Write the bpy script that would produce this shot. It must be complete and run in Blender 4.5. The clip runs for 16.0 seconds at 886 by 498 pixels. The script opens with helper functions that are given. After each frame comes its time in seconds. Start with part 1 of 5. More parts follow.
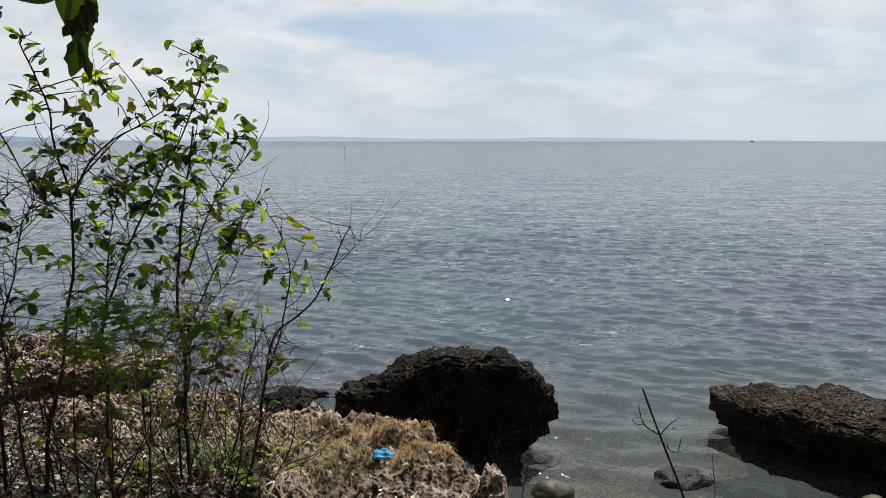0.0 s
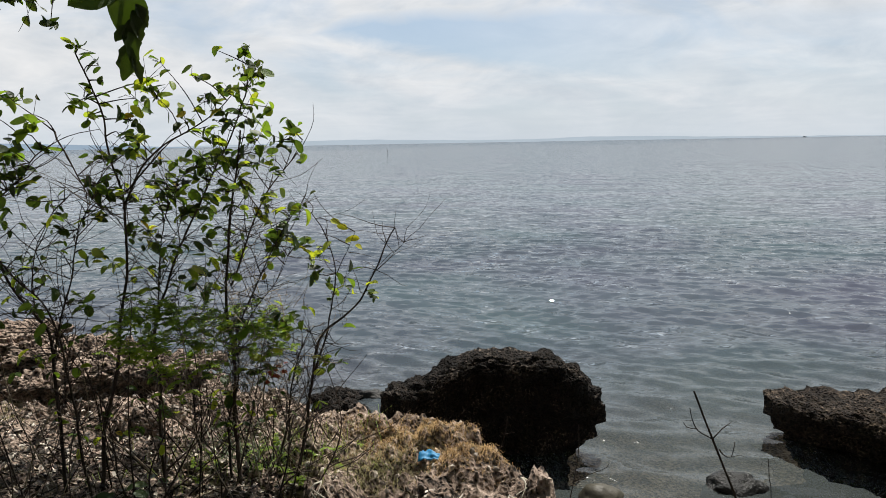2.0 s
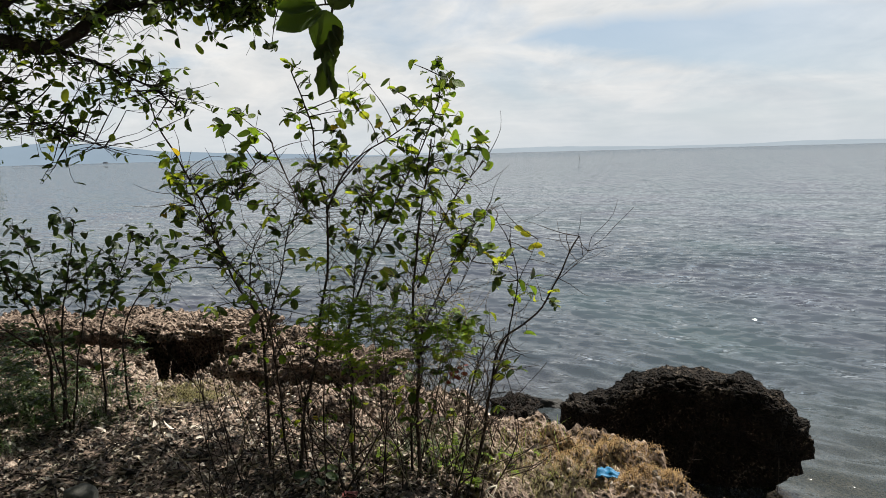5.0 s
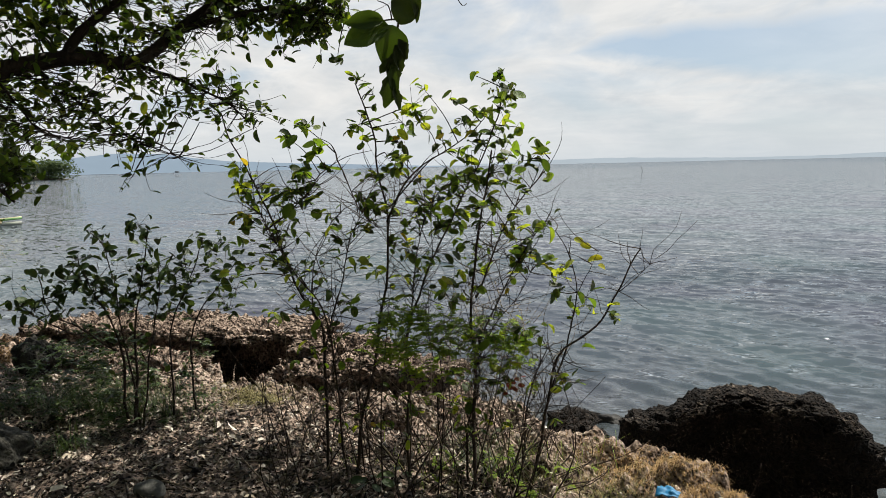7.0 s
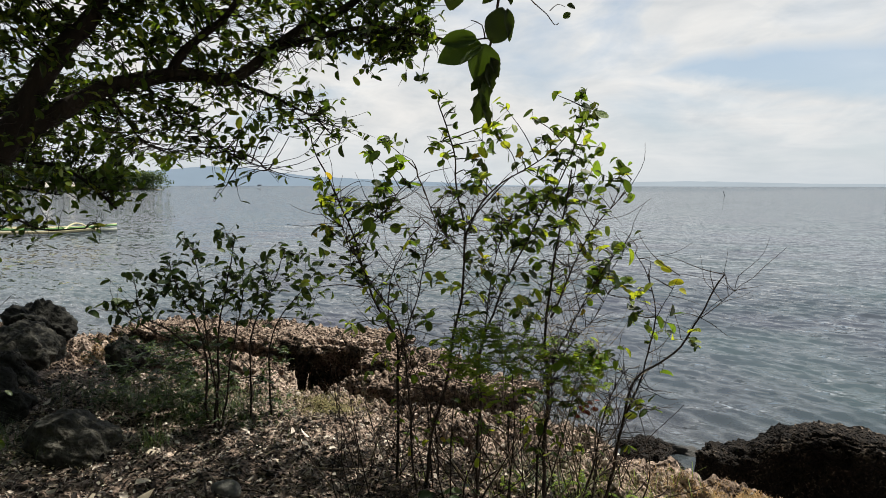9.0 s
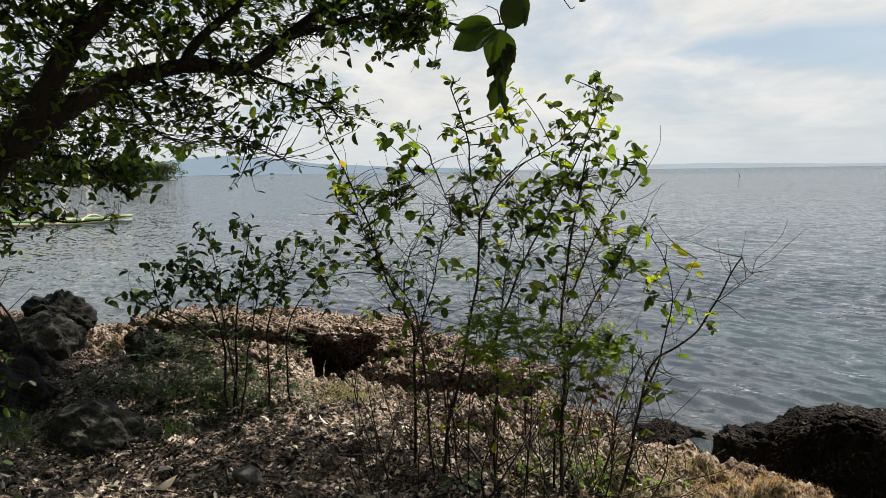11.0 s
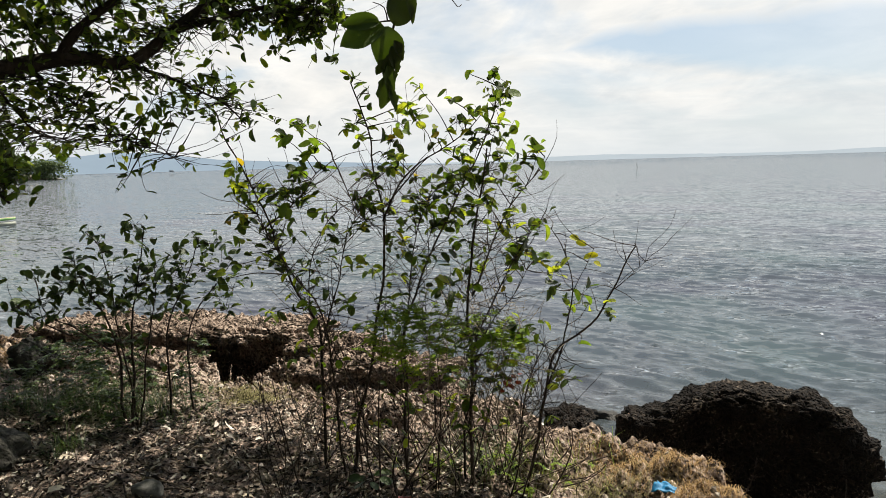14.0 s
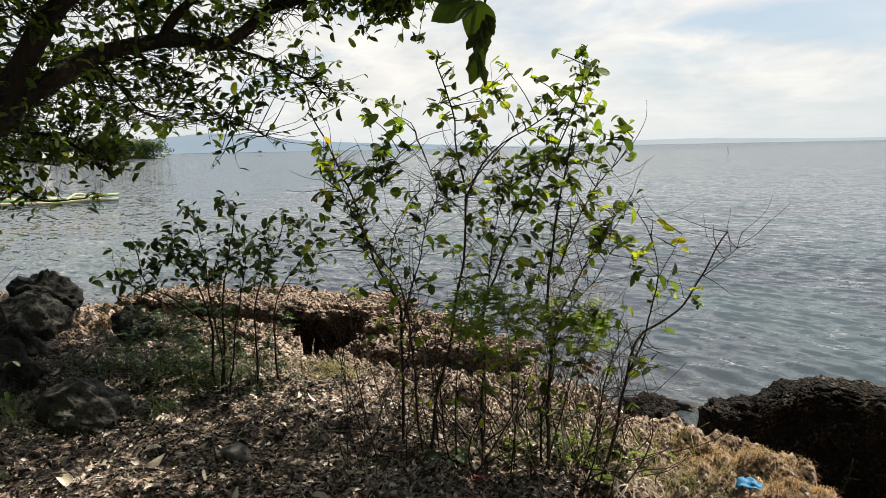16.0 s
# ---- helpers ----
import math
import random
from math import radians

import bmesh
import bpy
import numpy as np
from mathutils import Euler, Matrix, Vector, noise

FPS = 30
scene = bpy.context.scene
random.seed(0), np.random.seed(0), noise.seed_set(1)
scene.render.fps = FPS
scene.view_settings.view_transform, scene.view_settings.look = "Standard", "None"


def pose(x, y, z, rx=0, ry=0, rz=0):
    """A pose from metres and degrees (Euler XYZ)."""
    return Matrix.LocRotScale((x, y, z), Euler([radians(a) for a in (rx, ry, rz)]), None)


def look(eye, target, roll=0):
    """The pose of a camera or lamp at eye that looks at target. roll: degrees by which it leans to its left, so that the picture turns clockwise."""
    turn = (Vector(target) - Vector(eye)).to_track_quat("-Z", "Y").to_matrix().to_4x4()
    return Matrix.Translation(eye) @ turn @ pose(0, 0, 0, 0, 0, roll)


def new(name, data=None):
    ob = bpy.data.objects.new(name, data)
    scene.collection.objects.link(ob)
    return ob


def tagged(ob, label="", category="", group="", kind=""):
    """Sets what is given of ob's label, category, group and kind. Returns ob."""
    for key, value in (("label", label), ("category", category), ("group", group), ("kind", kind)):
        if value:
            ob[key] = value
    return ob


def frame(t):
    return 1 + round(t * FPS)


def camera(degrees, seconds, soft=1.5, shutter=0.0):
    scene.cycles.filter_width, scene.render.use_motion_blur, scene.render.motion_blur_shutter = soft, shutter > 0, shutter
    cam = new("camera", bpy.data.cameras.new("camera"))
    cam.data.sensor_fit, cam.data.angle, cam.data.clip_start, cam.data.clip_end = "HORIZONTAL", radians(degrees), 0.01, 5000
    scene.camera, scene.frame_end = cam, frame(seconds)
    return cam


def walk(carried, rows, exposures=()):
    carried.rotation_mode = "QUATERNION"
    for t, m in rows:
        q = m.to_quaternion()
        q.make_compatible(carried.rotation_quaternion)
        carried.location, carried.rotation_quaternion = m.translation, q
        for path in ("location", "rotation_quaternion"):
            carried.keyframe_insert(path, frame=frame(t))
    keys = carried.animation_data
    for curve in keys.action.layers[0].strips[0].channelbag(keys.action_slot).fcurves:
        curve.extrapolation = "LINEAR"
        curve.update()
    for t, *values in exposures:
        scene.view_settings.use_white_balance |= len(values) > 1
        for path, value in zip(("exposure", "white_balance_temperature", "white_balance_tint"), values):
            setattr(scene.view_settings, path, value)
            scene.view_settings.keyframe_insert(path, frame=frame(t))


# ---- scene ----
cam = camera(66.6, 16.0, 0.6)
PATH = [
    (0, (-0.004, -0.023, 2.451), (0.131, 1.947, 2.135), 0.0),
    (0.5, (0.0, -0.012, 2.445), (0.115, 1.961, 2.136), -0.0),
    (1, (-0.008, 0.0, 2.443), (0.08, 1.974, 2.133), -0.4),
    (1.5, (0.0, -0.004, 2.444), (0.063, 1.97, 2.129), -0.6),
    (2, (-0.011, -0.005, 2.444), (-0.003, 1.971, 2.133), -1.0),
    (2.5, (-0.016, -0.003, 2.448), (-0.073, 1.975, 2.157), -1.2),
    (3, (-0.016, -0.015, 2.445), (-0.154, 1.96, 2.159), -1.7),
    (3.5, (0.0, -0.008, 2.442), (-0.231, 1.958, 2.158), -1.6),
    (4, (0.003, 0.001, 2.442), (-0.299, 1.957, 2.152), -1.6),
    (4.5, (0.013, 0.006, 2.444), (-0.424, 1.935, 2.147), -1.7),
    (5, (0.015, 0.006, 2.445), (-0.525, 1.912, 2.166), -1.5),
    (7.5, (0.018, -0.017, 2.445), (-0.722, 1.827, 2.216), -1.1),
    (8, (0.02, -0.023, 2.446), (-0.775, 1.8, 2.24), -0.6),
    (8.5, (0.01, -0.031, 2.444), (-0.856, 1.761, 2.252), 0.2),
    (9, (0.0, -0.037, 2.439), (-0.899, 1.74, 2.252), 0.1),
    (9.5, (0.003, -0.032, 2.438), (-0.893, 1.743, 2.221), -0.3),
    (12, (-0.014, -0.046, 2.445), (-0.964, 1.697, 2.205), -1.1),
    (12.5, (0.008, -0.034, 2.438), (-0.899, 1.730, 2.170), -1.5),
    (13, (-0.002, -0.021, 2.458), (-0.821, 1.786, 2.205), -1.0),
    (13.5, (0.013, -0.029, 2.456), (-0.714, 1.819, 2.216), -0.9),
    (14, (0.018, -0.02, 2.45), (-0.674, 1.84, 2.199), -1.6),
    (14.5, (0.001, -0.03, 2.452), (-0.727, 1.817, 2.208), -1.6),
    (15, (-0.003, -0.036, 2.455), (-0.913, 1.729, 2.225), -2.6),
    (15.5, (0.005, -0.034, 2.455), (-0.963, 1.7, 2.217), -1.9),
    (16, (0.003, -0.022, 2.439), (-0.899, 1.738, 2.143), -1.1),
]
walk(cam, [(t, look(eye, target, roll)) for t, eye, target, roll in PATH],
     [(0, 0.60, 6350, 9), (5, 0.62, 6600, 8), (9, 0.63, 6650, 8), (12, 0.66, 6750, 8), (13, 0.84, 6800, 8), (14, 0.84, 6850, 8), (16, 0.84, 6900, 8)])

# ---- sky, sun ----
SUN_AZ, SUN_EL = 24.0, 60.0          # degrees right of +y, and above the horizon


def node(tree, kind, **values):
    n = tree.nodes.new("ShaderNode" + kind)
    for k, v in values.items():
        setattr(n, k, v)
    return n


def wire(tree, *pairs):
    for a, b in pairs:
        tree.links.new(a, b)


def maths(tree, op, a, b=None, c=None, clamp=False):
    n = node(tree, "Math", operation=op, use_clamp=clamp)
    for i, v in enumerate((a, b, c)):
        if v is None:
            continue
        if isinstance(v, (int, float)):
            n.inputs[i].default_value = v
        else:
            tree.links.new(v, n.inputs[i])
    return n.outputs[0]


def ramp(tree, fac, stops):
    n = node(tree, "ValToRGB")
    e = n.color_ramp.elements
    while len(e) < len(stops):
        e.new(0.5)
    for el, (p, c) in zip(e, stops):
        el.position = p
        el.color = (*c, 1) if isinstance(c, tuple) else (c, c, c, 1)
    tree.links.new(fac, n.inputs[0])
    return n.outputs[0]


def blend(tree, fac, a, b, mode="MIX"):
    n = node(tree, "Mix", data_type="RGBA", blend_type=mode)
    for sock, v in ((n.inputs[0], fac), (n.inputs[6], a), (n.inputs[7], b)):
        if isinstance(v, (int, float)):
            sock.default_value = v
        elif isinstance(v, tuple):
            sock.default_value = (*v, 1)
        else:
            tree.links.new(v, sock)
    return n.outputs[2]


def noise_tex(tree, vec, scale, detail=4.0, rough=0.55, distort=0.0):
    n = node(tree, "TexNoise")
    n.inputs["Scale"].default_value, n.inputs["Detail"].default_value = scale, detail
    n.inputs["Roughness"].default_value, n.inputs["Distortion"].default_value = rough, distort
    if vec is not None:
        tree.links.new(vec, n.inputs["Vector"])
    return n.outputs[0]


def build_sky():
    world = bpy.data.worlds.new("sky")
    scene.world = world
    world.use_nodes = True
    t = world.node_tree
    back = t.nodes["Background"]
    sky = node(t, "TexSky", sky_type="NISHITA", sun_disc=False, sun_elevation=radians(SUN_EL), sun_rotation=radians(SUN_AZ))
    co = node(t, "TexCoord").outputs["Generated"]
    sep = node(t, "SeparateXYZ")
    wire(t, (co, sep.inputs[0]))
    x, y, z = sep.outputs
    up = maths(t, "MAXIMUM", z, 0.0)
    flat = maths(t, "ADD", up, 0.10)
    comb = node(t, "CombineXYZ")
    wire(t, (maths(t, "DIVIDE", x, flat), comb.inputs[0]), (maths(t, "DIVIDE", y, flat), comb.inputs[1]))
    big = noise_tex(t, comb.outputs[0], 0.42, 5.0, 0.5, 0.6)
    fine = noise_tex(t, comb.outputs[0], 1.3, 6.0, 0.55, 1.2)
    # the blue gap in the clouds over the bay: a wedge, sharp to the left, fraying out to the right
    ahead = maths(t, "MAXIMUM", y, 0.05)
    px = maths(t, "DIVIDE", x, ahead)
    pz = maths(t, "DIVIDE", z, ahead)
    side = node(t, "CombineXYZ")
    wire(t, (px, side.inputs[0]), (maths(t, "MULTIPLY", pz, 2.6), side.inputs[1]))
    edge = noise_tex(t, side.outputs[0], 7.0, 5.0, 0.6, 0.5)
    puff = noise_tex(t, side.outputs[0], 3.2, 6.0, 0.55, 0.7)
    wob = maths(t, "MULTIPLY", maths(t, "SUBTRACT", edge, 0.5), 0.045)
    along = maths(t, "ADD", px, 0.19)
    on = maths(t, "MAXIMUM", along, 0.0)
    top = maths(t, "ADD", maths(t, "SUBTRACT", 0.192, maths(t, "MULTIPLY", maths(t, "POWER", 2.718, maths(t, "MULTIPLY", on, -22.0)), 0.042)), wob)
    low_edge = maths(t, "ADD", maths(t, "SUBTRACT", 0.150, maths(t, "MULTIPLY", maths(t, "POWER", on, 0.9), 0.16)), wob)
    inside = maths(t, "MINIMUM", maths(t, "SUBTRACT", top, pz), maths(t, "SUBTRACT", pz, low_edge))
    gap = maths(t, "MULTIPLY", inside, 45.0, clamp=True)
    fray = ramp(t, px, [(0.0, 0.85), (0.16, 0.65), (0.40, 0.25), (0.75, 0.35)])
    gap = maths(t, "MULTIPLY", gap, fray)
    loose = ramp(t, puff, [(0.36, 0.55), (0.52, 0.0)])
    blue = maths(t, "MAXIMUM", gap, loose, clamp=True)
    clear = blend(t, 1.0, sky.outputs[0], (0.105, 0.105, 0.105), "MULTIPLY")
    clear = blend(t, 0.55, clear, (0.44, 0.56, 0.72))
    cloud = blend(t, ramp(t, maths(t, "ADD", maths(t, "MULTIPLY", fine, 0.35), maths(t, "MULTIPLY", edge, 0.65)), [(0.36, 0.0), (0.62, 1.0)]), (0.61, 0.65, 0.70), (0.85, 0.85, 0.86))
    cloud = blend(t, ramp(t, puff, [(0.5, 0.0), (0.75, 0.5)]), cloud, (0.82, 0.79, 0.77))
    col = blend(t, blue, cloud, clear)
    low = ramp(t, up, [(0.0, 0.8), (0.09, 0.0)])
    col = blend(t, low, col, (0.62, 0.675, 0.735))
    # broken cloud overhead, thinning to clear sky
    high = ramp(t, maths(t, "ADD", up, maths(t, "MULTIPLY", maths(t, "SUBTRACT", fine, 0.5), 0.25)), [(0.34, 0.0), (0.62, 0.85)])
    col = blend(t, high, col, blend(t, 1.0, sky.outputs[0], (0.065, 0.065, 0.065), "MULTIPLY"))
    wire(t, (col, back.inputs[0]))
    back.inputs[1].default_value = 0.66


build_sky()
lamp = bpy.data.lights.new("sun", "SUN")
lamp.energy, lamp.angle, lamp.color = 5.0, radians(0.53), (1.0, 0.95, 0.86)
a, e = radians(SUN_AZ), radians(SUN_EL)
sun_way = Vector((math.sin(a) * math.cos(e), math.cos(a) * math.cos(e), math.sin(e)))
sun = new("sun", lamp)
sun.matrix_world = look(sun_way * 50, (0, 0, 0))


# ---- materials ----
def principled(name):
    m = bpy.data.materials.new(name)
    m.use_nodes = True
    return m, m.node_tree, m.node_tree.nodes["Principled BSDF"]


def bump(tree, bsdf, height, strength, distance):
    b = node(tree, "Bump")
    b.inputs["Strength"].default_value, b.inputs["Distance"].default_value = strength, distance
    wire(tree, (height, b.inputs["Height"]), (b.outputs[0], bsdf.inputs["Normal"]))
    return b


def place(tree):
    return node(tree, "TexCoord").outputs["Object"]


def random_value(tree):
    """A number of its own for each object and each loose piece."""
    both = maths(tree, "ADD", node(tree, "ObjectInfo").outputs["Random"], node(tree, "NewGeometry").outputs["Random Per Island"])
    return maths(tree, "FRACT", both)


def rock_material(name, dark, light, scale=1.0, tan=(0.20, 0.15, 0.10), shift=0.0, relief=0.02):
    """Pitted coral limestone."""
    m, t, b = principled(name)
    co = place(t)
    grain = noise_tex(t, co, 38 * scale, 6, 0.65)
    patch = noise_tex(t, co, 3.2 * scale, 4, 0.6)
    cell = node(t, "TexVoronoi", feature="F1")
    cell.inputs["Scale"].default_value = 34 * scale
    warp = node(t, "VectorMath", operation="ADD")
    nz = node(t, "TexNoise")
    nz.inputs["Scale"].default_value = 14 * scale
    mul = node(t, "VectorMath", operation="SCALE")
    mul.inputs["Scale"].default_value = 0.05
    wire(t, (co, nz.inputs["Vector"]), (nz.outputs["Color"], mul.inputs[0]), (co, warp.inputs[0]), (mul.outputs[0], warp.inputs[1]), (warp.outputs[0], cell.inputs["Vector"]))
    pits = maths(t, "MULTIPLY", cell.outputs["Distance"], 1.6, clamp=True)
    tone = maths(t, "ADD", maths(t, "MULTIPLY", grain, 0.6), maths(t, "MULTIPLY", maths(t, "SUBTRACT", pits, 0.9), 0.26))
    tone = maths(t, "ADD", tone, maths(t, "MULTIPLY", patch, 0.55))
    col = ramp(t, tone, [(0.38 + shift, dark), (0.58 + shift, tan), (0.82 + shift, light)])
    wire(t, (col, b.inputs["Base Color"]))
    b.inputs["Roughness"].default_value = 0.92
    b.inputs["Specular IOR Level"].default_value = 0.25
    h = maths(t, "ADD", pits, maths(t, "MULTIPLY", grain, 0.8))
    bump(t, b, h, 1.0, relief)
    return m


def leaf_material(name, stops, thin=0.35, gloss=0.45):
    m, t, b = principled(name)
    r = random_value(t)
    co = node(t, "TexCoord").outputs["Object"]
    spots = noise_tex(t, co, 55, 3, 0.6)
    col = ramp(t, r, stops)
    col = blend(t, ramp(t, spots, [(0.3, 0.35), (0.62, 0.0)]), col, (0.10, 0.085, 0.03))
    wire(t, (col, b.inputs["Base Color"]))
    b.inputs["Roughness"].default_value = gloss
    b.inputs["Specular IOR Level"].default_value = 0.3
    bump(t, b, noise_tex(t, co, 90, 2), 0.35, 0.004)
    if thin:
        tr = node(t, "BsdfTranslucent")
        wire(t, (blend(t, 1.0, col, (1.7, 1.6, 0.55), "MULTIPLY"), tr.inputs[0]))
        mix = node(t, "MixShader")
        mix.inputs[0].default_value = thin
        wire(t, (b.outputs[0], mix.inputs[1]), (tr.outputs[0], mix.inputs[2]), (mix.outputs[0], t.nodes["Material Output"].inputs[0]))
    return m


def plain_material(name, stops, scale=8.0, rough=0.8, relief=0.3, size=0.01, stretch=None, varied=0.25):
    m, t, b = principled(name)
    co = place(t)
    if stretch:
        mp = node(t, "Mapping")
        mp.inputs["Scale"].default_value = stretch
        wire(t, (co, mp.inputs[0]))
        co = mp.outputs[0]
    n1, n2 = noise_tex(t, co, scale, 5, 0.6), noise_tex(t, co, scale * 6, 4, 0.6)
    v = maths(t, "ADD", maths(t, "MULTIPLY", n1, 0.65), maths(t, "MULTIPLY", n2, 0.35))
    v = maths(t, "ADD", v, maths(t, "MULTIPLY", maths(t, "SUBTRACT", random_value(t), 0.5), varied))
    wire(t, (ramp(t, v, stops), b.inputs["Base Color"]))
    b.inputs["Roughness"].default_value = rough
    b.inputs["Specular IOR Level"].default_value = 0.3
    bump(t, b, n2, relief, size)
    return m


def water_material():
    m, t, b = principled("sea_water")
    t.nodes.remove(b)
    co = place(t)
    sep = node(t, "SeparateXYZ")
    wire(t, (co, sep.inputs[0]))
    # murk grows with the depth, away from the shore
    murk = ramp(t, maths(t, "DIVIDE", maths(t, "ADD", sep.outputs[1], maths(t, "MULTIPLY", noise_tex(t, co, 0.5, 3), 2.0)), 14.0), [(0.32, 0.36), (0.50, 0.74), (0.85, 1.0)])
    hue = ramp(t, noise_tex(t, co, 0.16, 3, 0.6), [(0.35, (0.060, 0.065, 0.089)), (0.62, (0.055, 0.079, 0.090))])
    hue = blend(t, ramp(t, maths(t, "DIVIDE", sep.outputs[1], 14.0), [(0.30, 0.6), (0.55, 0.0)]), hue, (0.076, 0.083, 0.070))
    body = node(t, "BsdfDiffuse")
    clear = node(t, "BsdfTransparent")
    clear.inputs[0].default_value = (0.80, 0.83, 0.80, 1)
    wire(t, (hue, body.inputs[0]))
    mix = node(t, "MixShader")
    wire(t, (murk, mix.inputs[0]), (clear.outputs[0], mix.inputs[1]), (body.outputs[0], mix.inputs[2]))
    shine = node(t, "BsdfGlossy")
    shine.inputs["Roughness"].default_value = 0.02
    fres = node(t, "Fresnel")
    fres.inputs[0].default_value = 1.333
    top = node(t, "MixShader")
    wire(t, (fres.outputs[0], top.inputs[0]), (mix.outputs[0], top.inputs[1]), (shine.outputs[0], top.inputs[2]), (top.outputs[0], t.nodes["Material Output"].inputs[0]))
    mp = node(t, "Mapping")
    mp.inputs["Scale"].default_value = (0.5, 1.0, 1.0)
    turned = node(t, "Mapping")
    turned.inputs["Rotation"].default_value = (0, 0, radians(18))
    wire(t, (co, turned.inputs[0]), (turned.outputs[0], mp.inputs[0]))
    tilt = node(t, "NewGeometry").outputs["Normal"]
    # ripples on waves on broad cat's-paws, each leaning mostly across the wind
    for scale, lean, twist in ((26.0, 0.16, 0.2), (11.0, 0.62, 0.3), (5.5, 0.90, 0.4), (2.4, 0.46, 0.4), (0.9, 0.18, 0.4), (0.09, 0.10, 0.2)):
        n = node(t, "TexNoise")
        n.inputs["Scale"].default_value, n.inputs["Detail"].default_value, n.inputs["Distortion"].default_value = scale, 2.5, twist
        away = node(t, "VectorMath", operation="SUBTRACT")
        away.inputs[1].default_value = (0.5, 0.5, 0.5)
        sized = node(t, "VectorMath", operation="MULTIPLY")
        sized.inputs[1].default_value = (lean * 0.45, lean, 0)
        total = node(t, "VectorMath", operation="ADD")
        wire(t, (mp.outputs[0], n.inputs["Vector"]), (n.outputs["Color"], away.inputs[0]), (away.outputs[0], sized.inputs[0]), (sized.outputs[0], total.inputs[0]), (tilt, total.inputs[1]))
        tilt = total.outputs[0]
    unit = node(t, "VectorMath", operation="NORMALIZE")
    wire(t, (tilt, unit.inputs[0]), (unit.outputs[0], shine.inputs["Normal"]), (unit.outputs[0], fres.inputs["Normal"]))
    return m


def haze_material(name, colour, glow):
    """Far land, with the bright air's haze painted in as a glow on black."""
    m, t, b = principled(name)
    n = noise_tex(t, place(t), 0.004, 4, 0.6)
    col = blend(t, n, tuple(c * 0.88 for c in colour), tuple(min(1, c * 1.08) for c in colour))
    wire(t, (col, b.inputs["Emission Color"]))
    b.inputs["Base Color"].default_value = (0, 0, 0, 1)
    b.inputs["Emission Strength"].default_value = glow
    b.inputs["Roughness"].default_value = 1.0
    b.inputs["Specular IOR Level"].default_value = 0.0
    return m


GROUND = rock_material("coral_ground", (0.008, 0.006, 0.005), (0.60, 0.49, 0.41), 1.0, (0.215, 0.158, 0.124), 0.0, 0.025)
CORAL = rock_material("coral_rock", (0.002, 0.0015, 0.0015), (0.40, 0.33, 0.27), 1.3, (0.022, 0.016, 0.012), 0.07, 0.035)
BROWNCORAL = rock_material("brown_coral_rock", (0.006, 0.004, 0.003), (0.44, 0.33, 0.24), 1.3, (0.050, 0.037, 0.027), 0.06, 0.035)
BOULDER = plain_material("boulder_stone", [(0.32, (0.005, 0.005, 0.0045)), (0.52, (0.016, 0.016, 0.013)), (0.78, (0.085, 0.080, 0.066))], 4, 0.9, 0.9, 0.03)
WETROCK = plain_material("wet_rock", [(0.3, (0.005, 0.005, 0.005)), (0.7, (0.018, 0.017, 0.015))], 9, 0.5, 0.8, 0.02)
GREYSTONE = plain_material("grey_stone", [(0.3, (0.07, 0.07, 0.063)), (0.7, (0.15, 0.146, 0.135))], 9, 0.85, 0.4, 0.01)
PEBBLE = plain_material("shore_stone", [(0.3, (0.03, 0.028, 0.02)), (0.7, (0.075, 0.066, 0.046))], 9, 0.55, 0.4, 0.01)
BARK = plain_material("tree_bark", [(0.3, (0.010, 0.008, 0.007)), (0.55, (0.026, 0.021, 0.017)), (0.8, (0.065, 0.053, 0.042))], 9, 0.95, 0.9, 0.012, (1, 1, 0.35))
STEM = plain_material("shrub_bark", [(0.3, (0.016, 0.011, 0.009)), (0.6, (0.046, 0.033, 0.026)), (0.8, (0.12, 0.095, 0.072))], 18, 0.9, 0.5, 0.004, (1, 1, 0.4))
DRYWOOD = plain_material("dry_wood", [(0.3, (0.12, 0.09, 0.065)), (0.7, (0.36, 0.30, 0.22))], 18, 0.9, 0.5, 0.004)
BLEACHED = plain_material("bleached_wood", [(0.3, (0.30, 0.27, 0.22)), (0.7, (0.50, 0.46, 0.39))], 18, 0.9, 0.4, 0.004)
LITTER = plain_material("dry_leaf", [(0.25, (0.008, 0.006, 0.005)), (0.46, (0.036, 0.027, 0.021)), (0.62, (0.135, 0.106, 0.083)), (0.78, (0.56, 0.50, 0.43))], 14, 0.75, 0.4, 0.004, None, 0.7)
PALELEAF = plain_material("bleached_leaf", [(0.3, (0.40, 0.33, 0.24)), (0.7, (0.64, 0.57, 0.45))], 20, 0.7, 0.4, 0.004)
RUBBLE = plain_material("coral_rubble", [(0.25, (0.03, 0.024, 0.02)), (0.5, (0.17, 0.14, 0.115)), (0.75, (0.52, 0.46, 0.40))], 20, 0.9, 0.7, 0.006, None, 0.5)
DRYGRASS = plain_material("dry_grass", [(0.25, (0.06, 0.034, 0.013)), (0.5, (0.22, 0.132, 0.052)), (0.75, (0.45, 0.31, 0.145))], 5, 0.85, 0.1, 0.002)
OLIVEGRASS = plain_material("olive_grass", [(0.25, (0.05, 0.05, 0.016)), (0.5, (0.13, 0.115, 0.045)), (0.75, (0.25, 0.21, 0.10))], 7, 0.85, 0.1, 0.002)
GREEN = leaf_material("shrub_leaf", [(0.0, (0.012, 0.028, 0.010)), (0.40, (0.032, 0.070, 0.017)), (0.62, (0.095, 0.175, 0.030)), (0.82, (0.21, 0.29, 0.045)), (0.97, (0.28, 0.33, 0.05)), (1.0, (0.28, 0.20, 0.03))], 0.58)
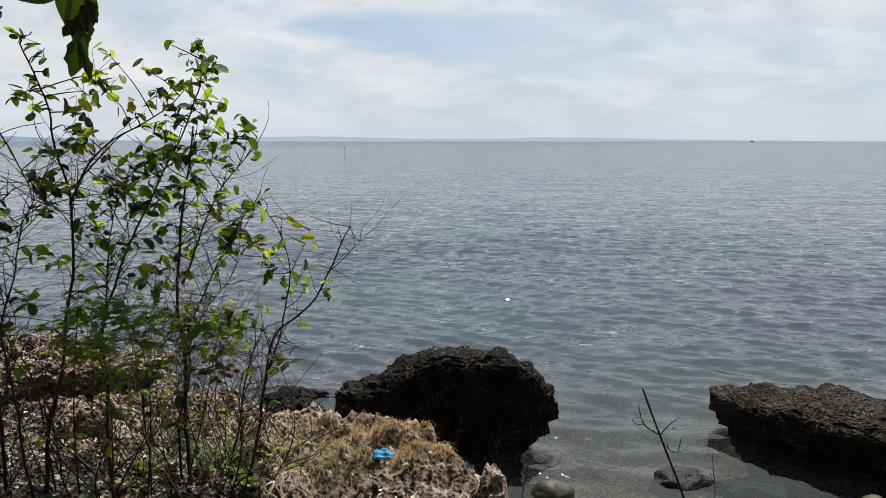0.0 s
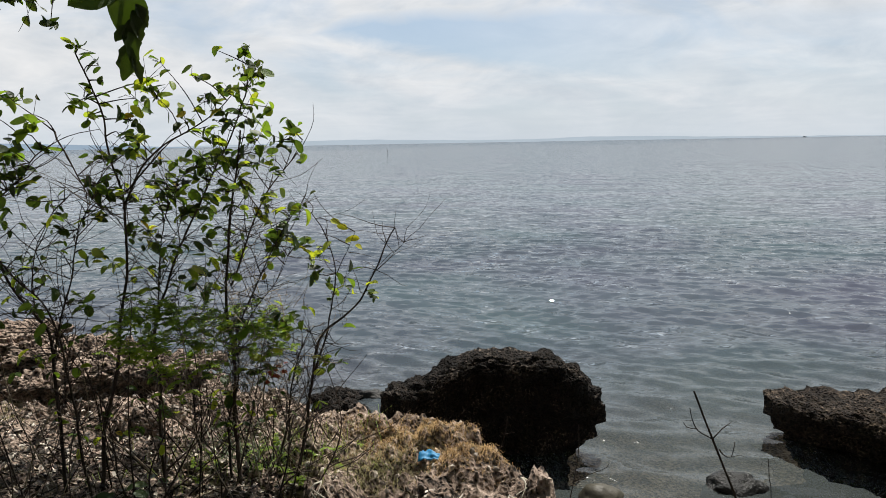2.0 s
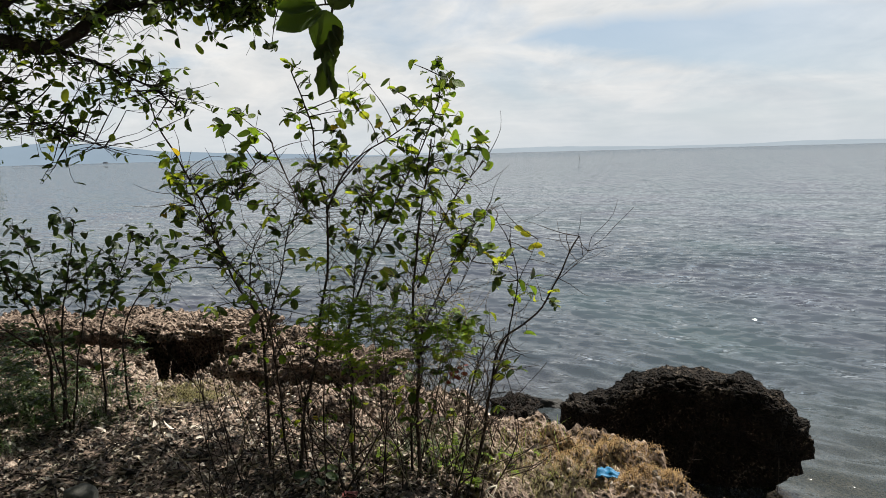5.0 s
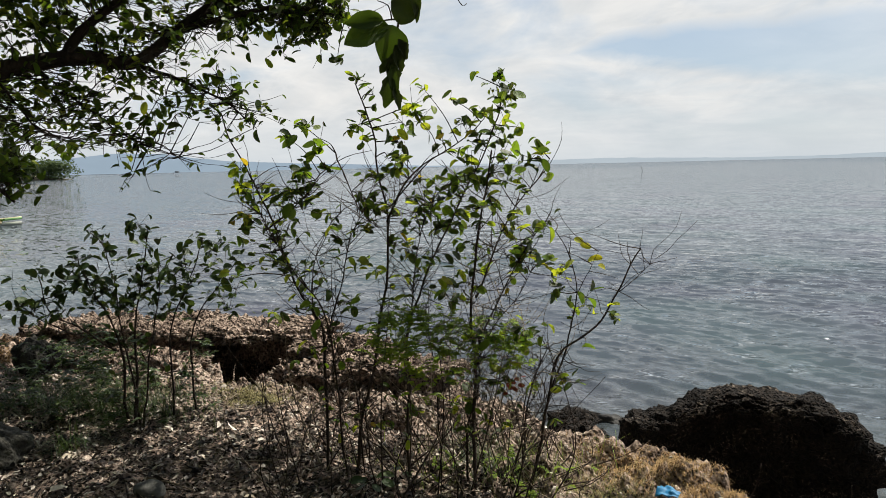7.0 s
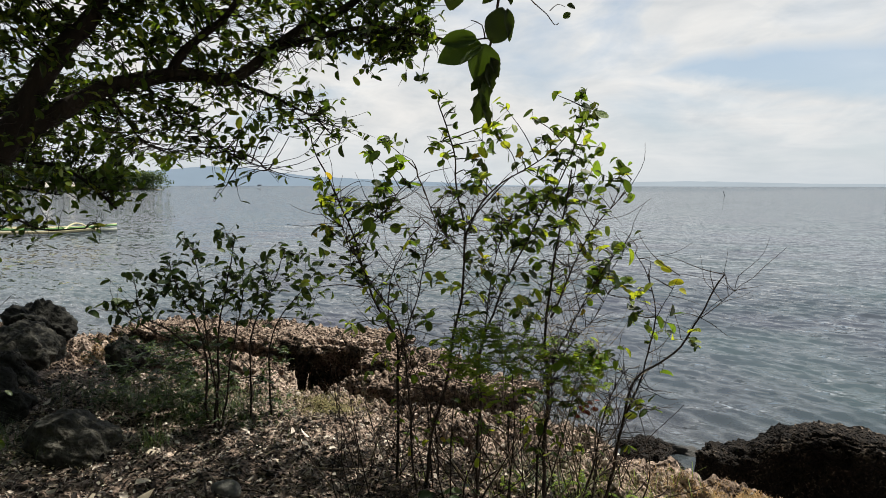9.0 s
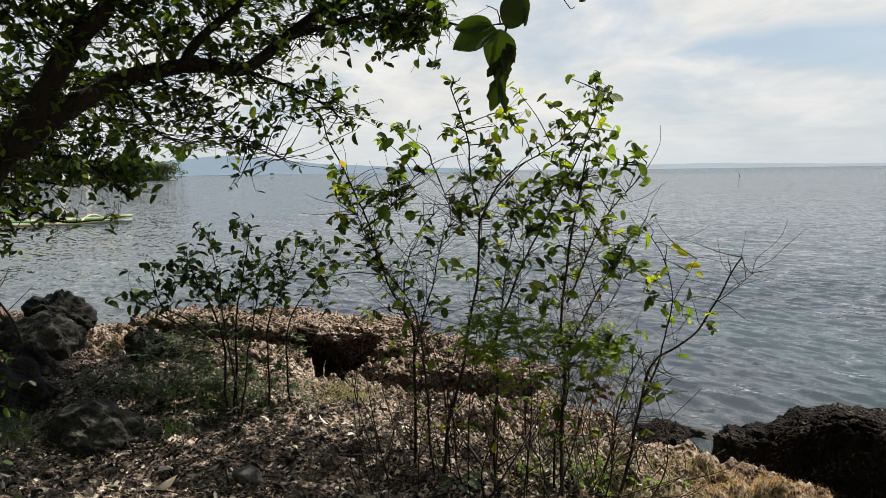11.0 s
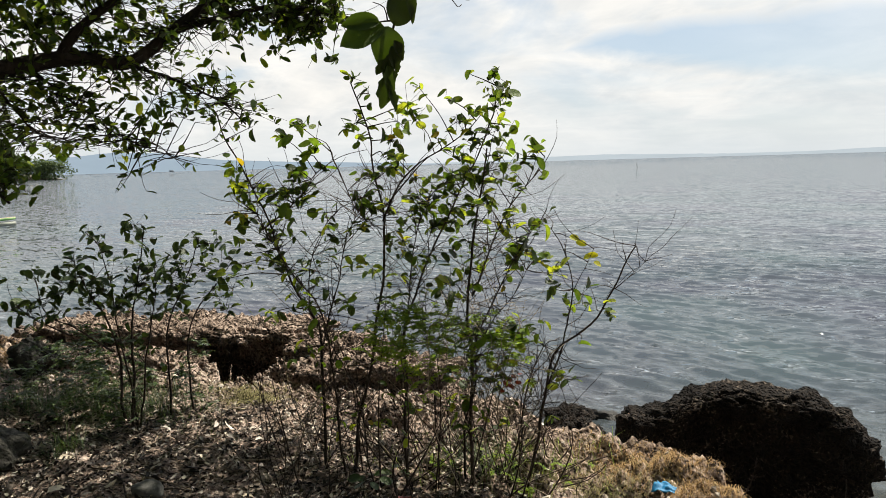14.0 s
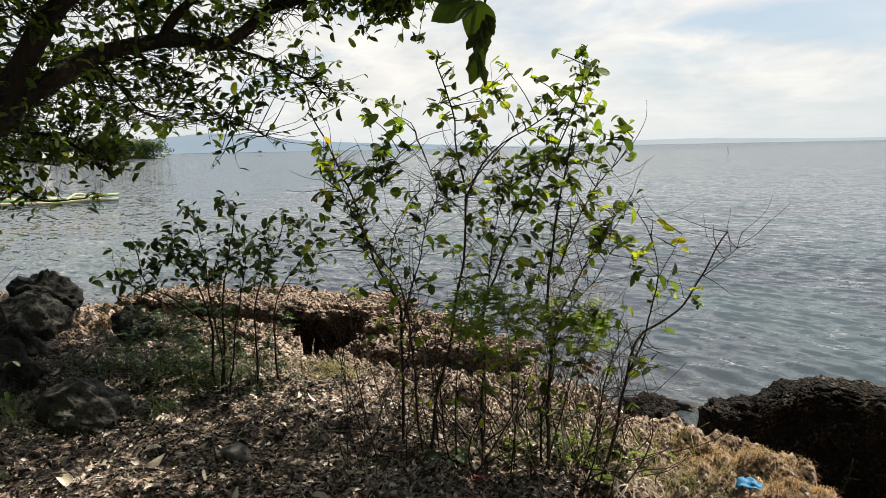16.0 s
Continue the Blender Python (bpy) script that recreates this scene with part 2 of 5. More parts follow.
DEEPGREEN = leaf_material("sapling_leaf", [(0.0, (0.016, 0.038, 0.016)), (0.6, (0.032, 0.070, 0.024)), (1.0, (0.070, 0.115, 0.028))], 0.30, 0.38)
TREEGREEN = leaf_material("tree_leaf", [(0.0, (0.014, 0.032, 0.008)), (0.5, (0.036, 0.078, 0.015)), (0.8, (0.090, 0.165, 0.024)), (1.0, (0.18, 0.22, 0.035))], 0.48)
FERN = leaf_material("fern_leaf", [(0.0, (0.11, 0.19, 0.026)), (0.6, (0.19, 0.30, 0.04)), (1.0, (0.26, 0.36, 0.06))], 0.55, 0.5)
YELLOW = leaf_material("yellow_leaf", [(0.0, (0.46, 0.42, 0.04)), (1.0, (0.36, 0.42, 0.05))], 0.4)
RED = leaf_material("red_leaf", [(0.0, (0.11, 0.010, 0.012)), (1.0, (0.17, 0.022, 0.02))], 0.3)
SPRAYLEAF = leaf_material("spray_leaf", [(0.0, (0.010, 0.026, 0.006)), (0.6, (0.020, 0.048, 0.009)), (1.0, (0.045, 0.095, 0.014))], 0.24, 0.6)
FARGREEN = leaf_material("far_tree_leaf", [(0.0, (0.035, 0.065, 0.030)), (1.0, (0.085, 0.13, 0.055))], 0.2, 0.8)
BLUE = plain_material("blue_plastic", [(0.3, (0.005, 0.10, 0.24)), (0.7, (0.015, 0.18, 0.36))], 30, 0.45, 0.3, 0.004)
CRIMSON = plain_material("red_wrapper", [(0.3, (0.20, 0.04, 0.04)), (0.7, (0.36, 0.14, 0.13))], 30, 0.4, 0.2, 0.003)
WHITE = plain_material("white_hull_paint", [(0.3, (0.20, 0.22, 0.19)), (0.7, (0.34, 0.36, 0.32))], 4, 0.5, 0.1, 0.004)
BOATGREEN = plain_material("green_hull_paint", [(0.3, (0.10, 0.22, 0.08)), (0.7, (0.20, 0.36, 0.13))], 4, 0.5, 0.1, 0.004)
BAMBOO = plain_material("bamboo", [(0.3, (0.30, 0.26, 0.15)), (0.7, (0.55, 0.50, 0.33))], 6, 0.6, 0.2, 0.004)
WALLPAINT = plain_material("pale_plaster", [(0.3, (0.50, 0.48, 0.44)), (0.7, (0.72, 0.70, 0.66))], 0.6, 0.8, 0.1, 0.02)
FARLAND = plain_material("far_shore_earth", [(0.3, (0.10, 0.10, 0.06)), (0.7, (0.26, 0.23, 0.17))], 0.2, 0.95, 0.3, 0.2)
DARKPOLE = plain_material("dark_pole", [(0.3, (0.015, 0.015, 0.015)), (0.7, (0.05, 0.045, 0.04))], 4, 0.8, 0.1, 0.01)
# pen wood paled to grey-blue, the distance haze painted into its colour
HAZEPEN = plain_material("haze_tinted_pen_wood", [(0.3, (0.12, 0.14, 0.16)), (0.7, (0.22, 0.24, 0.26))], 4, 0.9, 0.1, 0.01)
WATER = water_material()
# hills glow in the haze's colour, though nothing there gives light
HILL_NEAR = haze_material("haze_glow_hill", (0.33, 0.42, 0.52), 0.66)
HILL_FAR = haze_material("haze_glow_far_hill", (0.47, 0.54, 0.61), 0.66)


# ---- mesh tools ----
def sheet(name, verts, faces, material, parent=None, label="", smooth=True):
    me = bpy.data.meshes.new(name)
    me.from_pydata([tuple(v) for v in verts], [], [tuple(f) for f in faces])
    me.materials.append(material)
    me.polygons.foreach_set("use_smooth", [smooth] * len(me.polygons))
    me.update()
    ob = new(name, me)
    ob.parent = parent
    if label:
        ob["label"] = label
    return ob


def part(name, bm, material, parent=None, label="", smooth=True):
    me = bpy.data.meshes.new(name)
    bm.to_mesh(me)
    bm.free()
    me.materials.append(material)
    me.polygons.foreach_set("use_smooth", [smooth] * len(me.polygons))
    ob = new(name, me)
    ob.parent = parent
    if label:
        ob["label"] = label
    return ob


class Soup:
    """Gathers loose pieces for one joined mesh."""

    def __init__(self):
        self.v, self.f, self.n = [], [], 0

    def add(self, verts, faces):
        self.v.extend(verts)
        self.f.extend(tuple(i + self.n for i in q) for q in faces)
        self.n += len(verts)

    def link(self, name, material, parent=None, label="", smooth=True):
        return sheet(name, self.v, self.f, material, parent, label, smooth)


def curve_points(points, step=0.05):
    """A smooth line through the points."""
    p = [Vector(q) for q in points]
    p = [p[0] * 2 - p[1]] + p + [p[-1] * 2 - p[-2]]
    out = []
    for i in range(1, len(p) - 2):
        n = max(2, int((p[i + 1] - p[i]).length / step))
        for k in range(n):
            s = k / n
            out.append(0.5 * (2 * p[i] + (p[i + 1] - p[i - 1]) * s + (2 * p[i - 1] - 5 * p[i] + 4 * p[i + 1] - p[i + 2]) * s * s + (3 * p[i] - p[i - 1] - 3 * p[i + 1] + p[i + 2]) * s ** 3))
    return out + [p[-2]]


def tube(line, r0, r1, sides=6, knobs=0.0):
    """Verts and faces of a tapering round stick along a line."""
    verts, faces, n = [], [], len(line)
    for i, p in enumerate(line):
        ahead = (line[min(i + 1, n - 1)] - line[max(i - 1, 0)]).normalized()
        side = ahead.cross(Vector((0.31, 0.95, 0.05))).normalized()
        other = ahead.cross(side)
        r = r0 + (r1 - r0) * i / max(1, n - 1)
        for k in range(sides):
            an = 2 * math.pi * k / sides
            rr = r * (1 + knobs * noise.noise(p * 9 + Vector((k * 1.7, 0, 0))))
            verts.append(p + (side * math.cos(an) + other * math.sin(an)) * rr)
    for i in range(n - 1):
        for k in range(sides):
            j = (k + 1) % sides
            faces.append((i * sides + k, i * sides + j, (i + 1) * sides + j, (i + 1) * sides + k))
    faces.append(tuple(range(sides))[::-1])
    faces.append(tuple((n - 1) * sides + k for k in range(sides)))
    return verts, faces


def leaf_shape(width, fold, droop, twist=0.0, fine=True):
    """A leaf one unit long along +y, folded along its midrib."""
    outline = ((0.08, 0.24), (0.30, 0.45), (0.62, 0.49), (0.88, 0.31)) if fine else ((0.24, 0.43), (0.72, 0.44))
    n = len(outline)
    verts = [(0, 0, 0)] + [(0, y, -droop * y * y) for y, _ in outline] + [(0, 1.0, -droop)]
    for s in (-1, 1):
        verts += [(s * width * w, y, fold * width * w * 1.6 - droop * y * y + s * twist * y) for y, w in outline]
    faces = []
    for k, first in ((0, n + 2), (1, 2 * n + 2)):
        ring = [(0, 1, first)] + [(i + 1, i + 2, first + i + 1, first + i) for i in range(n - 1)] + [(n, n + 1, first + n - 1)]
        faces += ring if k == 0 else [q[::-1] for q in ring]
    return np.array(verts), faces


SHAPES = [leaf_shape(0.58, 0.26, 0.12), leaf_shape(0.48, 0.45, 0.30), leaf_shape(0.70, 0.12, -0.08, 0.05), leaf_shape(0.52, 0.50, 0.38, -0.10)]
COARSE = [leaf_shape(0.66, 0.22, 0.10, 0, False), leaf_shape(0.60, 0.35, 0.25, 0.05, False)]
CURLED = [leaf_shape(0.50, 0.55, 0.35, 0.1, False), leaf_shape(0.30, -0.5, -0.3, -0.1, False), leaf_shape(0.55, 0.25, 0.4, 0, False), leaf_shape(0.22, 0.8, 0.2, 0.15, False), leaf_shape(0.14, 0.4, 0.1, 0.1, False)]
LEAF_MESHES = {}


def leaf_mesh(kind, material):
    if (kind, material.name) not in LEAF_MESHES:
        v, f = SHAPES[kind]
        me = bpy.data.meshes.new("leaf")
        me.from_pydata([tuple(q) for q in v], [], f)
        me.materials.append(material)
        me.polygons.foreach_set("use_smooth", [True] * len(me.polygons))
        LEAF_MESHES[kind, material.name] = me
    return LEAF_MESHES[kind, material.name]


def leaf_matrix(at, way, up, size):
    y = Vector(way).normalized()
    x = y.cross(Vector(up)).normalized()
    z = x.cross(y)
    m = Matrix((x, y, z)).transposed().to_4x4()
    return Matrix.Translation(at) @ m @ Matrix.Diagonal((size, size, size, 1))


def set_leaves(parent, placed, material, singles=300, name="leaf"):
    """The first ones as leaves of their own, the rest joined."""
    soup = Soup()
    for i, (m, kind) in enumerate(placed):
        if i < singles:
            ob = new(name, leaf_mesh(kind, material))
            ob.parent = parent
            ob.matrix_basis = m
        else:
            v, f = SHAPES[kind]
            soup.add([m @ Vector(q) for q in v], f)
    if soup.n:
        tagged(soup.link("foliage", material, parent), kind="stuff")


def thing(name, label, category, at=(0, 0, 0), group=""):
    return tagged(new(name), label, category, group)


# ---- the ground: coral bank and sea bed in one sheet ----
SHORE = [(-60, 9), (-30, 6), (-14, 4.6), (-8.7, 4.7), (-6.9, 4.5), (-6.55, 5.0), (-6.6, 5.9), (-5.3, 6.2), (-4.26, 6.15), (-3.67, 6.05), (-2.72, 5.5),
         (-1.95, 5.10), (-1.72, 4.92), (-1.42, 4.52), (-1.10, 4.42), (-0.74, 4.20), (-0.36, 4.08), (-0.03, 3.96), (0.12, 3.75), (0.18, 3.52), (0.36, 3.31), (0.42, 3.08),
         (0.46, 2.8), (0.7, 2.5), (1.5, 2.35), (3, 2.3), (8, 1.6), (20, 0), (60, -8)]
LAND = SHORE + [(60, -60), (-60, -60)]


def shore_distance(x, y):
    """Metres inland of the bank's edge; negative over the water."""
    best, inside = np.full(x.shape, 1e9), np.zeros(x.shape, bool)
    for (ax, ay), (bx, by) in zip(LAND, LAND[1:] + LAND[:1]):
        dx, dy = bx - ax, by - ay
        s = np.clip(((x - ax) * dx + (y - ay) * dy) / (dx * dx + dy * dy), 0, 1)
        best = np.minimum(best, np.hypot(x - ax - s * dx, y - ay - s * dy))
        cross = (ay > y) != (by > y)
        inside ^= cross & (x < dx * (y - ay) / (dy if abs(dy) > 1e-9 else 1e-9) + ax)
    return np.where(inside, best, -best)


def smooth(a, b, v):
    s = np.clip((v - a) / (b - a), 0, 1)
    return s * s * (3 - 2 * s)


def field(x, y, scale, seed, kind=0):
    """Noise over the plan."""
    f = noise.noise if kind == 0 else (lambda p: noise.turbulence(p, 3, True))
    if kind == 2:
        f = lambda p: noise.voronoi(p)[0][0]
    return np.array([f(Vector((px * scale + seed, py * scale - seed, seed))) for px, py in zip(x.ravel(), y.ravel())]).reshape(x.shape)


def heights(x, y):
    near = (np.abs(x + 2) < 9) & (np.abs(y - 3) < 7)
    n0, n1, n2, n3, c0, c1, c2 = (np.zeros(x.shape) for _ in range(7))
    big = field(x, y, 0.9, 3.1)
    for arr, sc, sd, kd in ((n0, 1.5, 5.2, 0), (n1, 3.2, 7.3, 0), (n2, 9.0, 1.7, 0), (n3, 21.0, 4.4, 0), (c1, 10.0, 2.2, 2), (c0, 4.5, 6.1, 2), (c2, 21.0, 8.3, 2)):
        wx, wy = (x + 0.07 * n1 + 0.04 * n2, y + 0.06 * n1 - 0.05 * n2) if kd == 2 else (x, y)
        arr[near] = field(wx[near], wy[near], sc, sd, kd)
    s = shore_distance(x, y) + 0.10 * n1 + 0.05 * n2
    land = 0.80 + 0.035 * np.clip(3.2 - y, -1.4, 3) + 0.035 * big + 0.02 * n1
    rocky = smooth(1.7, 0.5, s) * smooth(-0.3, 0.0, s) + 0.8 * smooth(3.9, 4.3, y)
    rocky = np.clip(rocky, 0, 1)
    # knobs of old coral with deep gaps between them, and flatter litter-covered earth
    knobs = (0.11 + 0.10 * n0) * (0.24 - 1.25 * c1 ** 2) + 0.06 * (0.24 - 1.25 * c2 ** 2) + 0.15 * (0.24 - c0 ** 2) - 0.03 * np.abs(n2)
    land += rocky * (0.04 * n1 + 0.035 * n2 + 0.02 * n3 + knobs) + (1 - rocky) * (0.02 * n1 + 0.028 * n2 + 0.012 * n3)
    # low rubble in front of the grassy mound
    land -= 0.13 * np.exp(-(((x + 0.15) / 0.75) ** 2 + ((y - 2.75) / 0.42) ** 2))
    land += 0.03 * np.exp(-(((x + 0.05) / 0.35) ** 2 + ((y - 3.6) / 0.32) ** 2))
    # the front slab, whose face looks inland
    wx, wy = x + 0.12 * n1 + 0.05 * n2, y + 0.13 * n0 + 0.09 * n1 + 0.04 * n2
    slab = smooth(3.98, 4.08, wy + 0.16 * (x + 4.4)) * smooth(-3.5, -3.62, wx) * smooth(4.72, 4.64, wy - 0.04 * (x + 4.4))
    land += 0.09 * slab
    # the back ledge, standing higher behind a deep cleft
    ledge = smooth(4.80, 4.87, wy - 0.10 * (x + 4.6)) * smooth(-3.75, -3.9, wx - 0.35 * (y - 5.0))
    land += 0.06 * ledge
    cleft = smooth(4.60, 4.68, wy - 0.07 * (x + 4.6)) * smooth(5.16, 5.08, wy - 0.10 * (x + 4.6)) * smooth(-6.1, -5.7, x) * smooth(-3.6, -3.8, x)
    land -= 0.42 * cleft
    # the knobbly mound to seaward of the shrub, with an undercut lip
    lip = 4.36 + 0.25 * (x + 3.0) * (x > -3.0)
    mound = smooth(lip - 0.03, lip + 0.05, y + 0.12 * n1 + 0.05 * n2) * smooth(-3.5, -3.3, wx) * smooth(-1.5, -1.75, x)
    land += 0.03 * mound
    groove = np.exp(-((y + 0.12 * n1 + 0.05 * n2 - lip - 0.10) / 0.13) ** 2) * smooth(-3.1, -2.8, x) * smooth(-1.7, -1.9, x)
    land -= 0.26 * groove
    hole = np.hypot(((x + 3.84) * 0.70 + (y - 4.80) * 0.71) / 0.22, ((y - 4.80) * 0.70 - (x + 3.84) * 0.71) / 0.70) + 0.22 * n1 + 0.1 * n2
    land -= 0.85 * smooth(1.0, 0.85, hole)
    land -= 0.80 * smooth(-4.60, -4.45, wx) * smooth(-3.50, -3.58, wx) * smooth(4.70, 4.80, y) * smooth(5.85, 5.75, y)
    land -= 0.16 * smooth(1.0, 0.6, np.hypot((x + 3.15) / 0.26, (y - 4.62) / 0.14) + 0.3 * n2)
    bed = -0.10 - 0.10 * np.clip(-s, 0, 12) - 0.02 * np.clip(-s - 12, 0, 300) + 0.05 * n1 + 0.02 * n2
    f = smooth(-0.20, -0.02, s)
    return bed + (land - bed) * f, s


def spread(lo, hi, step, far_lo, far_hi, ratio):
    mid = list(np.arange(lo, hi + step / 2, step))
    d, v = step, mid[-1]
    while v < far_hi:
        d *= ratio
        v += d
        mid.append(v)
    d, v, low = step, mid[0], []
    while v > far_lo:
        d *= ratio
        v -= d
        low.append(v)
    return np.array(low[::-1] + mid)


def grid_faces(nx, ny):
    i = np.arange(nx - 1)[None, :] + nx * np.arange(ny - 1)[:, None]
    i = i.ravel()
    return np.stack([i, i + 1, i + nx + 1, i + nx], 1).tolist()


gx, gy = spread(-6.8, 0.8, 0.016, -70, 70, 1.09), spread(2.2, 6.2, 0.015, -60, 60, 1.09)
X, Y = np.meshgrid(gx, gy)
Z, S = heights(X, Y)
ground = tagged(sheet("ground", np.stack([X, Y, Z], -1).reshape(-1, 3).tolist(), grid_faces(len(gx), len(gy)), GROUND), "pitted grey coral limestone bank sloping under the sea", "ground", kind="structure")


def height_at(x, y):
    i, j = np.searchsorted(gx, x), np.searchsorted(gy, y)
    return float(Z[j, i])


# ---- the sea ----
sx, sy = spread(-13, 9, 0.075, -4700, 4700, 1.05), spread(2.6, 17, 0.042, -3, 4700, 1.035)
X2, Y2 = np.meshgrid(sx, sy)
cell = np.maximum(np.gradient(sx)[None, :] * 0.6, np.gradient(sy)[:, None])
rng = np.random.default_rng(5)
swell = np.zeros(X2.shape)
for lam, amp in ((4.5, 0.006), (2.6, 0.005), (1.9, 0.005), (1.4, 0.005), (1.1, 0.005), (0.9, 0.005), (0.75, 0.0045), (0.62, 0.0045), (0.52, 0.0045), (0.45, 0.0048), (0.37, 0.0050), (0.30, 0.0058), (0.25, 0.0056), (0.20, 0.0048)):
    keep = np.clip(lam / (3.2 * cell) - 1, 0, 1)
    for _ in range(4):
        an = radians(-90 - 16 + rng.normal() * 26)
        k = 2 * math.pi / lam
        ph = k * (X2 * math.cos(an) + Y2 * math.sin(an)) + rng.uniform(0, 6.28)
        ph = ph + 0.9 * np.sin(X2 * 0.9 / lam ** 0.5 + rng.uniform(0, 6)) + 0.6 * np.sin(Y2 * 0.7 / lam ** 0.5 + rng.uniform(0, 6))
        gust = np.clip(0.7 + 0.9 * np.sin(X2 * rng.uniform(0.15, 0.5) / lam ** 0.4 + rng.uniform(0, 6)) * np.sin(Y2 * rng.uniform(0.15, 0.5) / lam ** 0.4 + rng.uniform(0, 6)), 0, 2)
        # sharper crests than troughs
        swell += amp * 0.52 * (np.exp(0.9 * np.sin(ph)) - 1.2) * gust * keep
sea = tagged(sheet("sea", np.stack([X2, Y2, swell], -1).reshape(-1, 3).tolist(), grid_faces(len(sx), len(sy)), WATER), "rippled grey-blue sea, clear and shallow beside the shore", "sea", kind="structure")


# ---- far land ----
def ridge(name, label, azimuths, rises, radius, material):
    """A long low ridge on the horizon; azimuths in degrees left of +y, rises in degrees."""
    fine = np.linspace(azimuths[0], azimuths[-1], 160)
    up = np.interp(-fine, [-q for q in azimuths], rises)
    verts, faces = [], []
    for k, (az, r) in enumerate(zip(fine, up)):
        r = max(0.0, r + 0.035 * noise.noise(Vector((az * 0.9, radius, 0))) + 0.02 * noise.noise(Vector((az * 3.1, radius, 3)))) if 0 < k < 159 else 0
        for far, h in ((radius, -2.0), (radius * 1.04, radius * math.tan(radians(r)) * 0.7), (radius * 1.08, 1.08 * radius * math.tan(radians(r)))):
            verts.append((-math.sin(radians(az)) * far, math.cos(radians(az)) * far, h))
    for k in range(159):
        for j in range(2):
            faces.append((3 * k + j, 3 * k + 3 + j, 3 * k + 4 + j, 3 * k + 1 + j))
    return tagged(sheet(name, verts, faces, material), label, "hills", kind="structure")


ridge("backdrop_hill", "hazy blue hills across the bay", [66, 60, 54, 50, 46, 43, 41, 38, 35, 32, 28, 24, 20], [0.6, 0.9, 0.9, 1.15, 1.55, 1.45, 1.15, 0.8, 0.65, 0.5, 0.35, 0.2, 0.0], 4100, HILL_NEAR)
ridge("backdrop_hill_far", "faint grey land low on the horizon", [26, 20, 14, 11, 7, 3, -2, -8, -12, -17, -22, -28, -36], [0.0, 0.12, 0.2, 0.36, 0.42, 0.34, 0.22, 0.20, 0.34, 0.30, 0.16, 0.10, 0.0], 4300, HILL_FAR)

headland = thing("headland", "wooded low headland with a pale sea wall", "headland")
hv, hf = [], []
hline = [(-276, 247), (-288, 236), (-300, 215), (-318, 180), (-350, 130), (-420, 60)]
for k, (x, y) in enumerate(hline):
    for off, h in ((0, -1), (1.5, 1.2), (14, 2.6), (80, 3.5)):
        hv.append((x - off * 0.86, y + off * 0.3 - off * 0.2, h if k else -1))
for k in range(len(hline) - 1):
    for j in range(3):
        hf.append((4 * k + j, 4 * k + 4 + j, 4 * k + 5 + j, 4 * k + 1 + j))
sheet("shore", hv, hf, FARLAND, headland, "", False)
bm = bmesh.new()
bmesh.ops.create_cube(bm, size=1, matrix=pose(-305, 204, 2.6, 0, 0, -62) @ Matrix.Diagonal((34, 0.5, 2.6, 1)))
part("sea_wall", bm, WALLPAINT, headland, "pale plastered sea wall", False)


def far_tree(at, height, width, seed):
    r = random.Random(seed)
    tree = thing("headland_tree", "dark green tree on the far headland", "tree", group="trees on the headland")
    base = Vector(at)
    line = [base + Vector((0, 0, -1)), base + Vector((r.uniform(-.4, .4), 0, height * 0.3)), base + Vector((r.uniform(-.6, .6), 0, height * 0.7))]
    v, f = tube(line, 0.35, 0.12, 6)
    sheet("trunk", v, f, BARK, tree)
    soup = Soup()
    lobes = [(base + Vector((r.uniform(-.5, .5) * width, r.uniform(-.5, .5) * width, height * r.uniform(0.12, 0.82))), width * r.uniform(0.22, 0.42)) for _ in range(9)]
    for c, rad in lobes:
        for _ in range(120):
            d = Vector((r.gauss(0, 1), r.gauss(0, 1), r.gauss(0, 0.8))).normalized() * rad * r.uniform(0.55, 1.05)
            shp, fc = COARSE[r.randrange(2)]
            m = leaf_matrix(c + d, (r.gauss(0, 1), r.gauss(0, 1), r.gauss(0, .6)), (r.gauss(0, 1), r.gauss(0, 1), 1.5), r.uniform(0.7, 1.4))
            soup.add([m @ Vector(q) for q in shp], fc)
    tagged(soup.link("crown", FARGREEN, tree), kind="stuff")


rr = random.Random(11)
for k in range(24):
    s = k / 23
    x, y = -283 - 75 * s ** 1.2, 238 - 110 * s
    far_tree((x + rr.uniform(-4, 2), y + rr.uniform(-3, 3), 1.5), (6.5 if k < 2 else rr.uniform(8, 12)), rr.uniform(8, 11), 40 + k)

# marker pole, fish pens, small boats
pole = thing("marker_pole", "thin dark leaning stake standing in the sea", "pole")
v, f = tube([Vector((-14.0, 190, -1)), Vector((-14.15, 190, 0.2)), Vector((-14.45, 190, 1.1))], 0.09, 0.06, 6)
sheet("stake", v, f, DARKPOLE, pole)
pens = thing("fish_pen", "row of haze-greyed fish pen stakes far out", "fish pen")
for k in range(26):
    s = k / 25
    b = Vector((-668 + 88 * s, 602 + 78 * s, -1))
    v, f = tube([b, b + Vector((rr.uniform(-.3, .3), 0, 2.6 + rr.uniform(-.6, 1.0)))], 0.16, 0.12, 5)
    sheet("stake", v, f, HAZEPEN, pens)
v, f = tube([Vector((-668, 602, 1.4)), Vector((-624, 641, 1.5)), Vector((-580, 680, 1.4))], 0.14, 0.14, 5)
sheet("rail", v, f, HAZEPEN, pens)
bm = bmesh.new()
bmesh.ops.create_cube(bm, size=1, matrix=pose(-598, 664, 2.6, 0, 0, 40) @ Matrix.Diagonal((5, 3, 1.8, 1)))
bmesh.ops.bevel(bm, geom=bm.edges[:], offset=0.2, segments=1)
part("guard_hut", bm, HAZEPEN, pens)


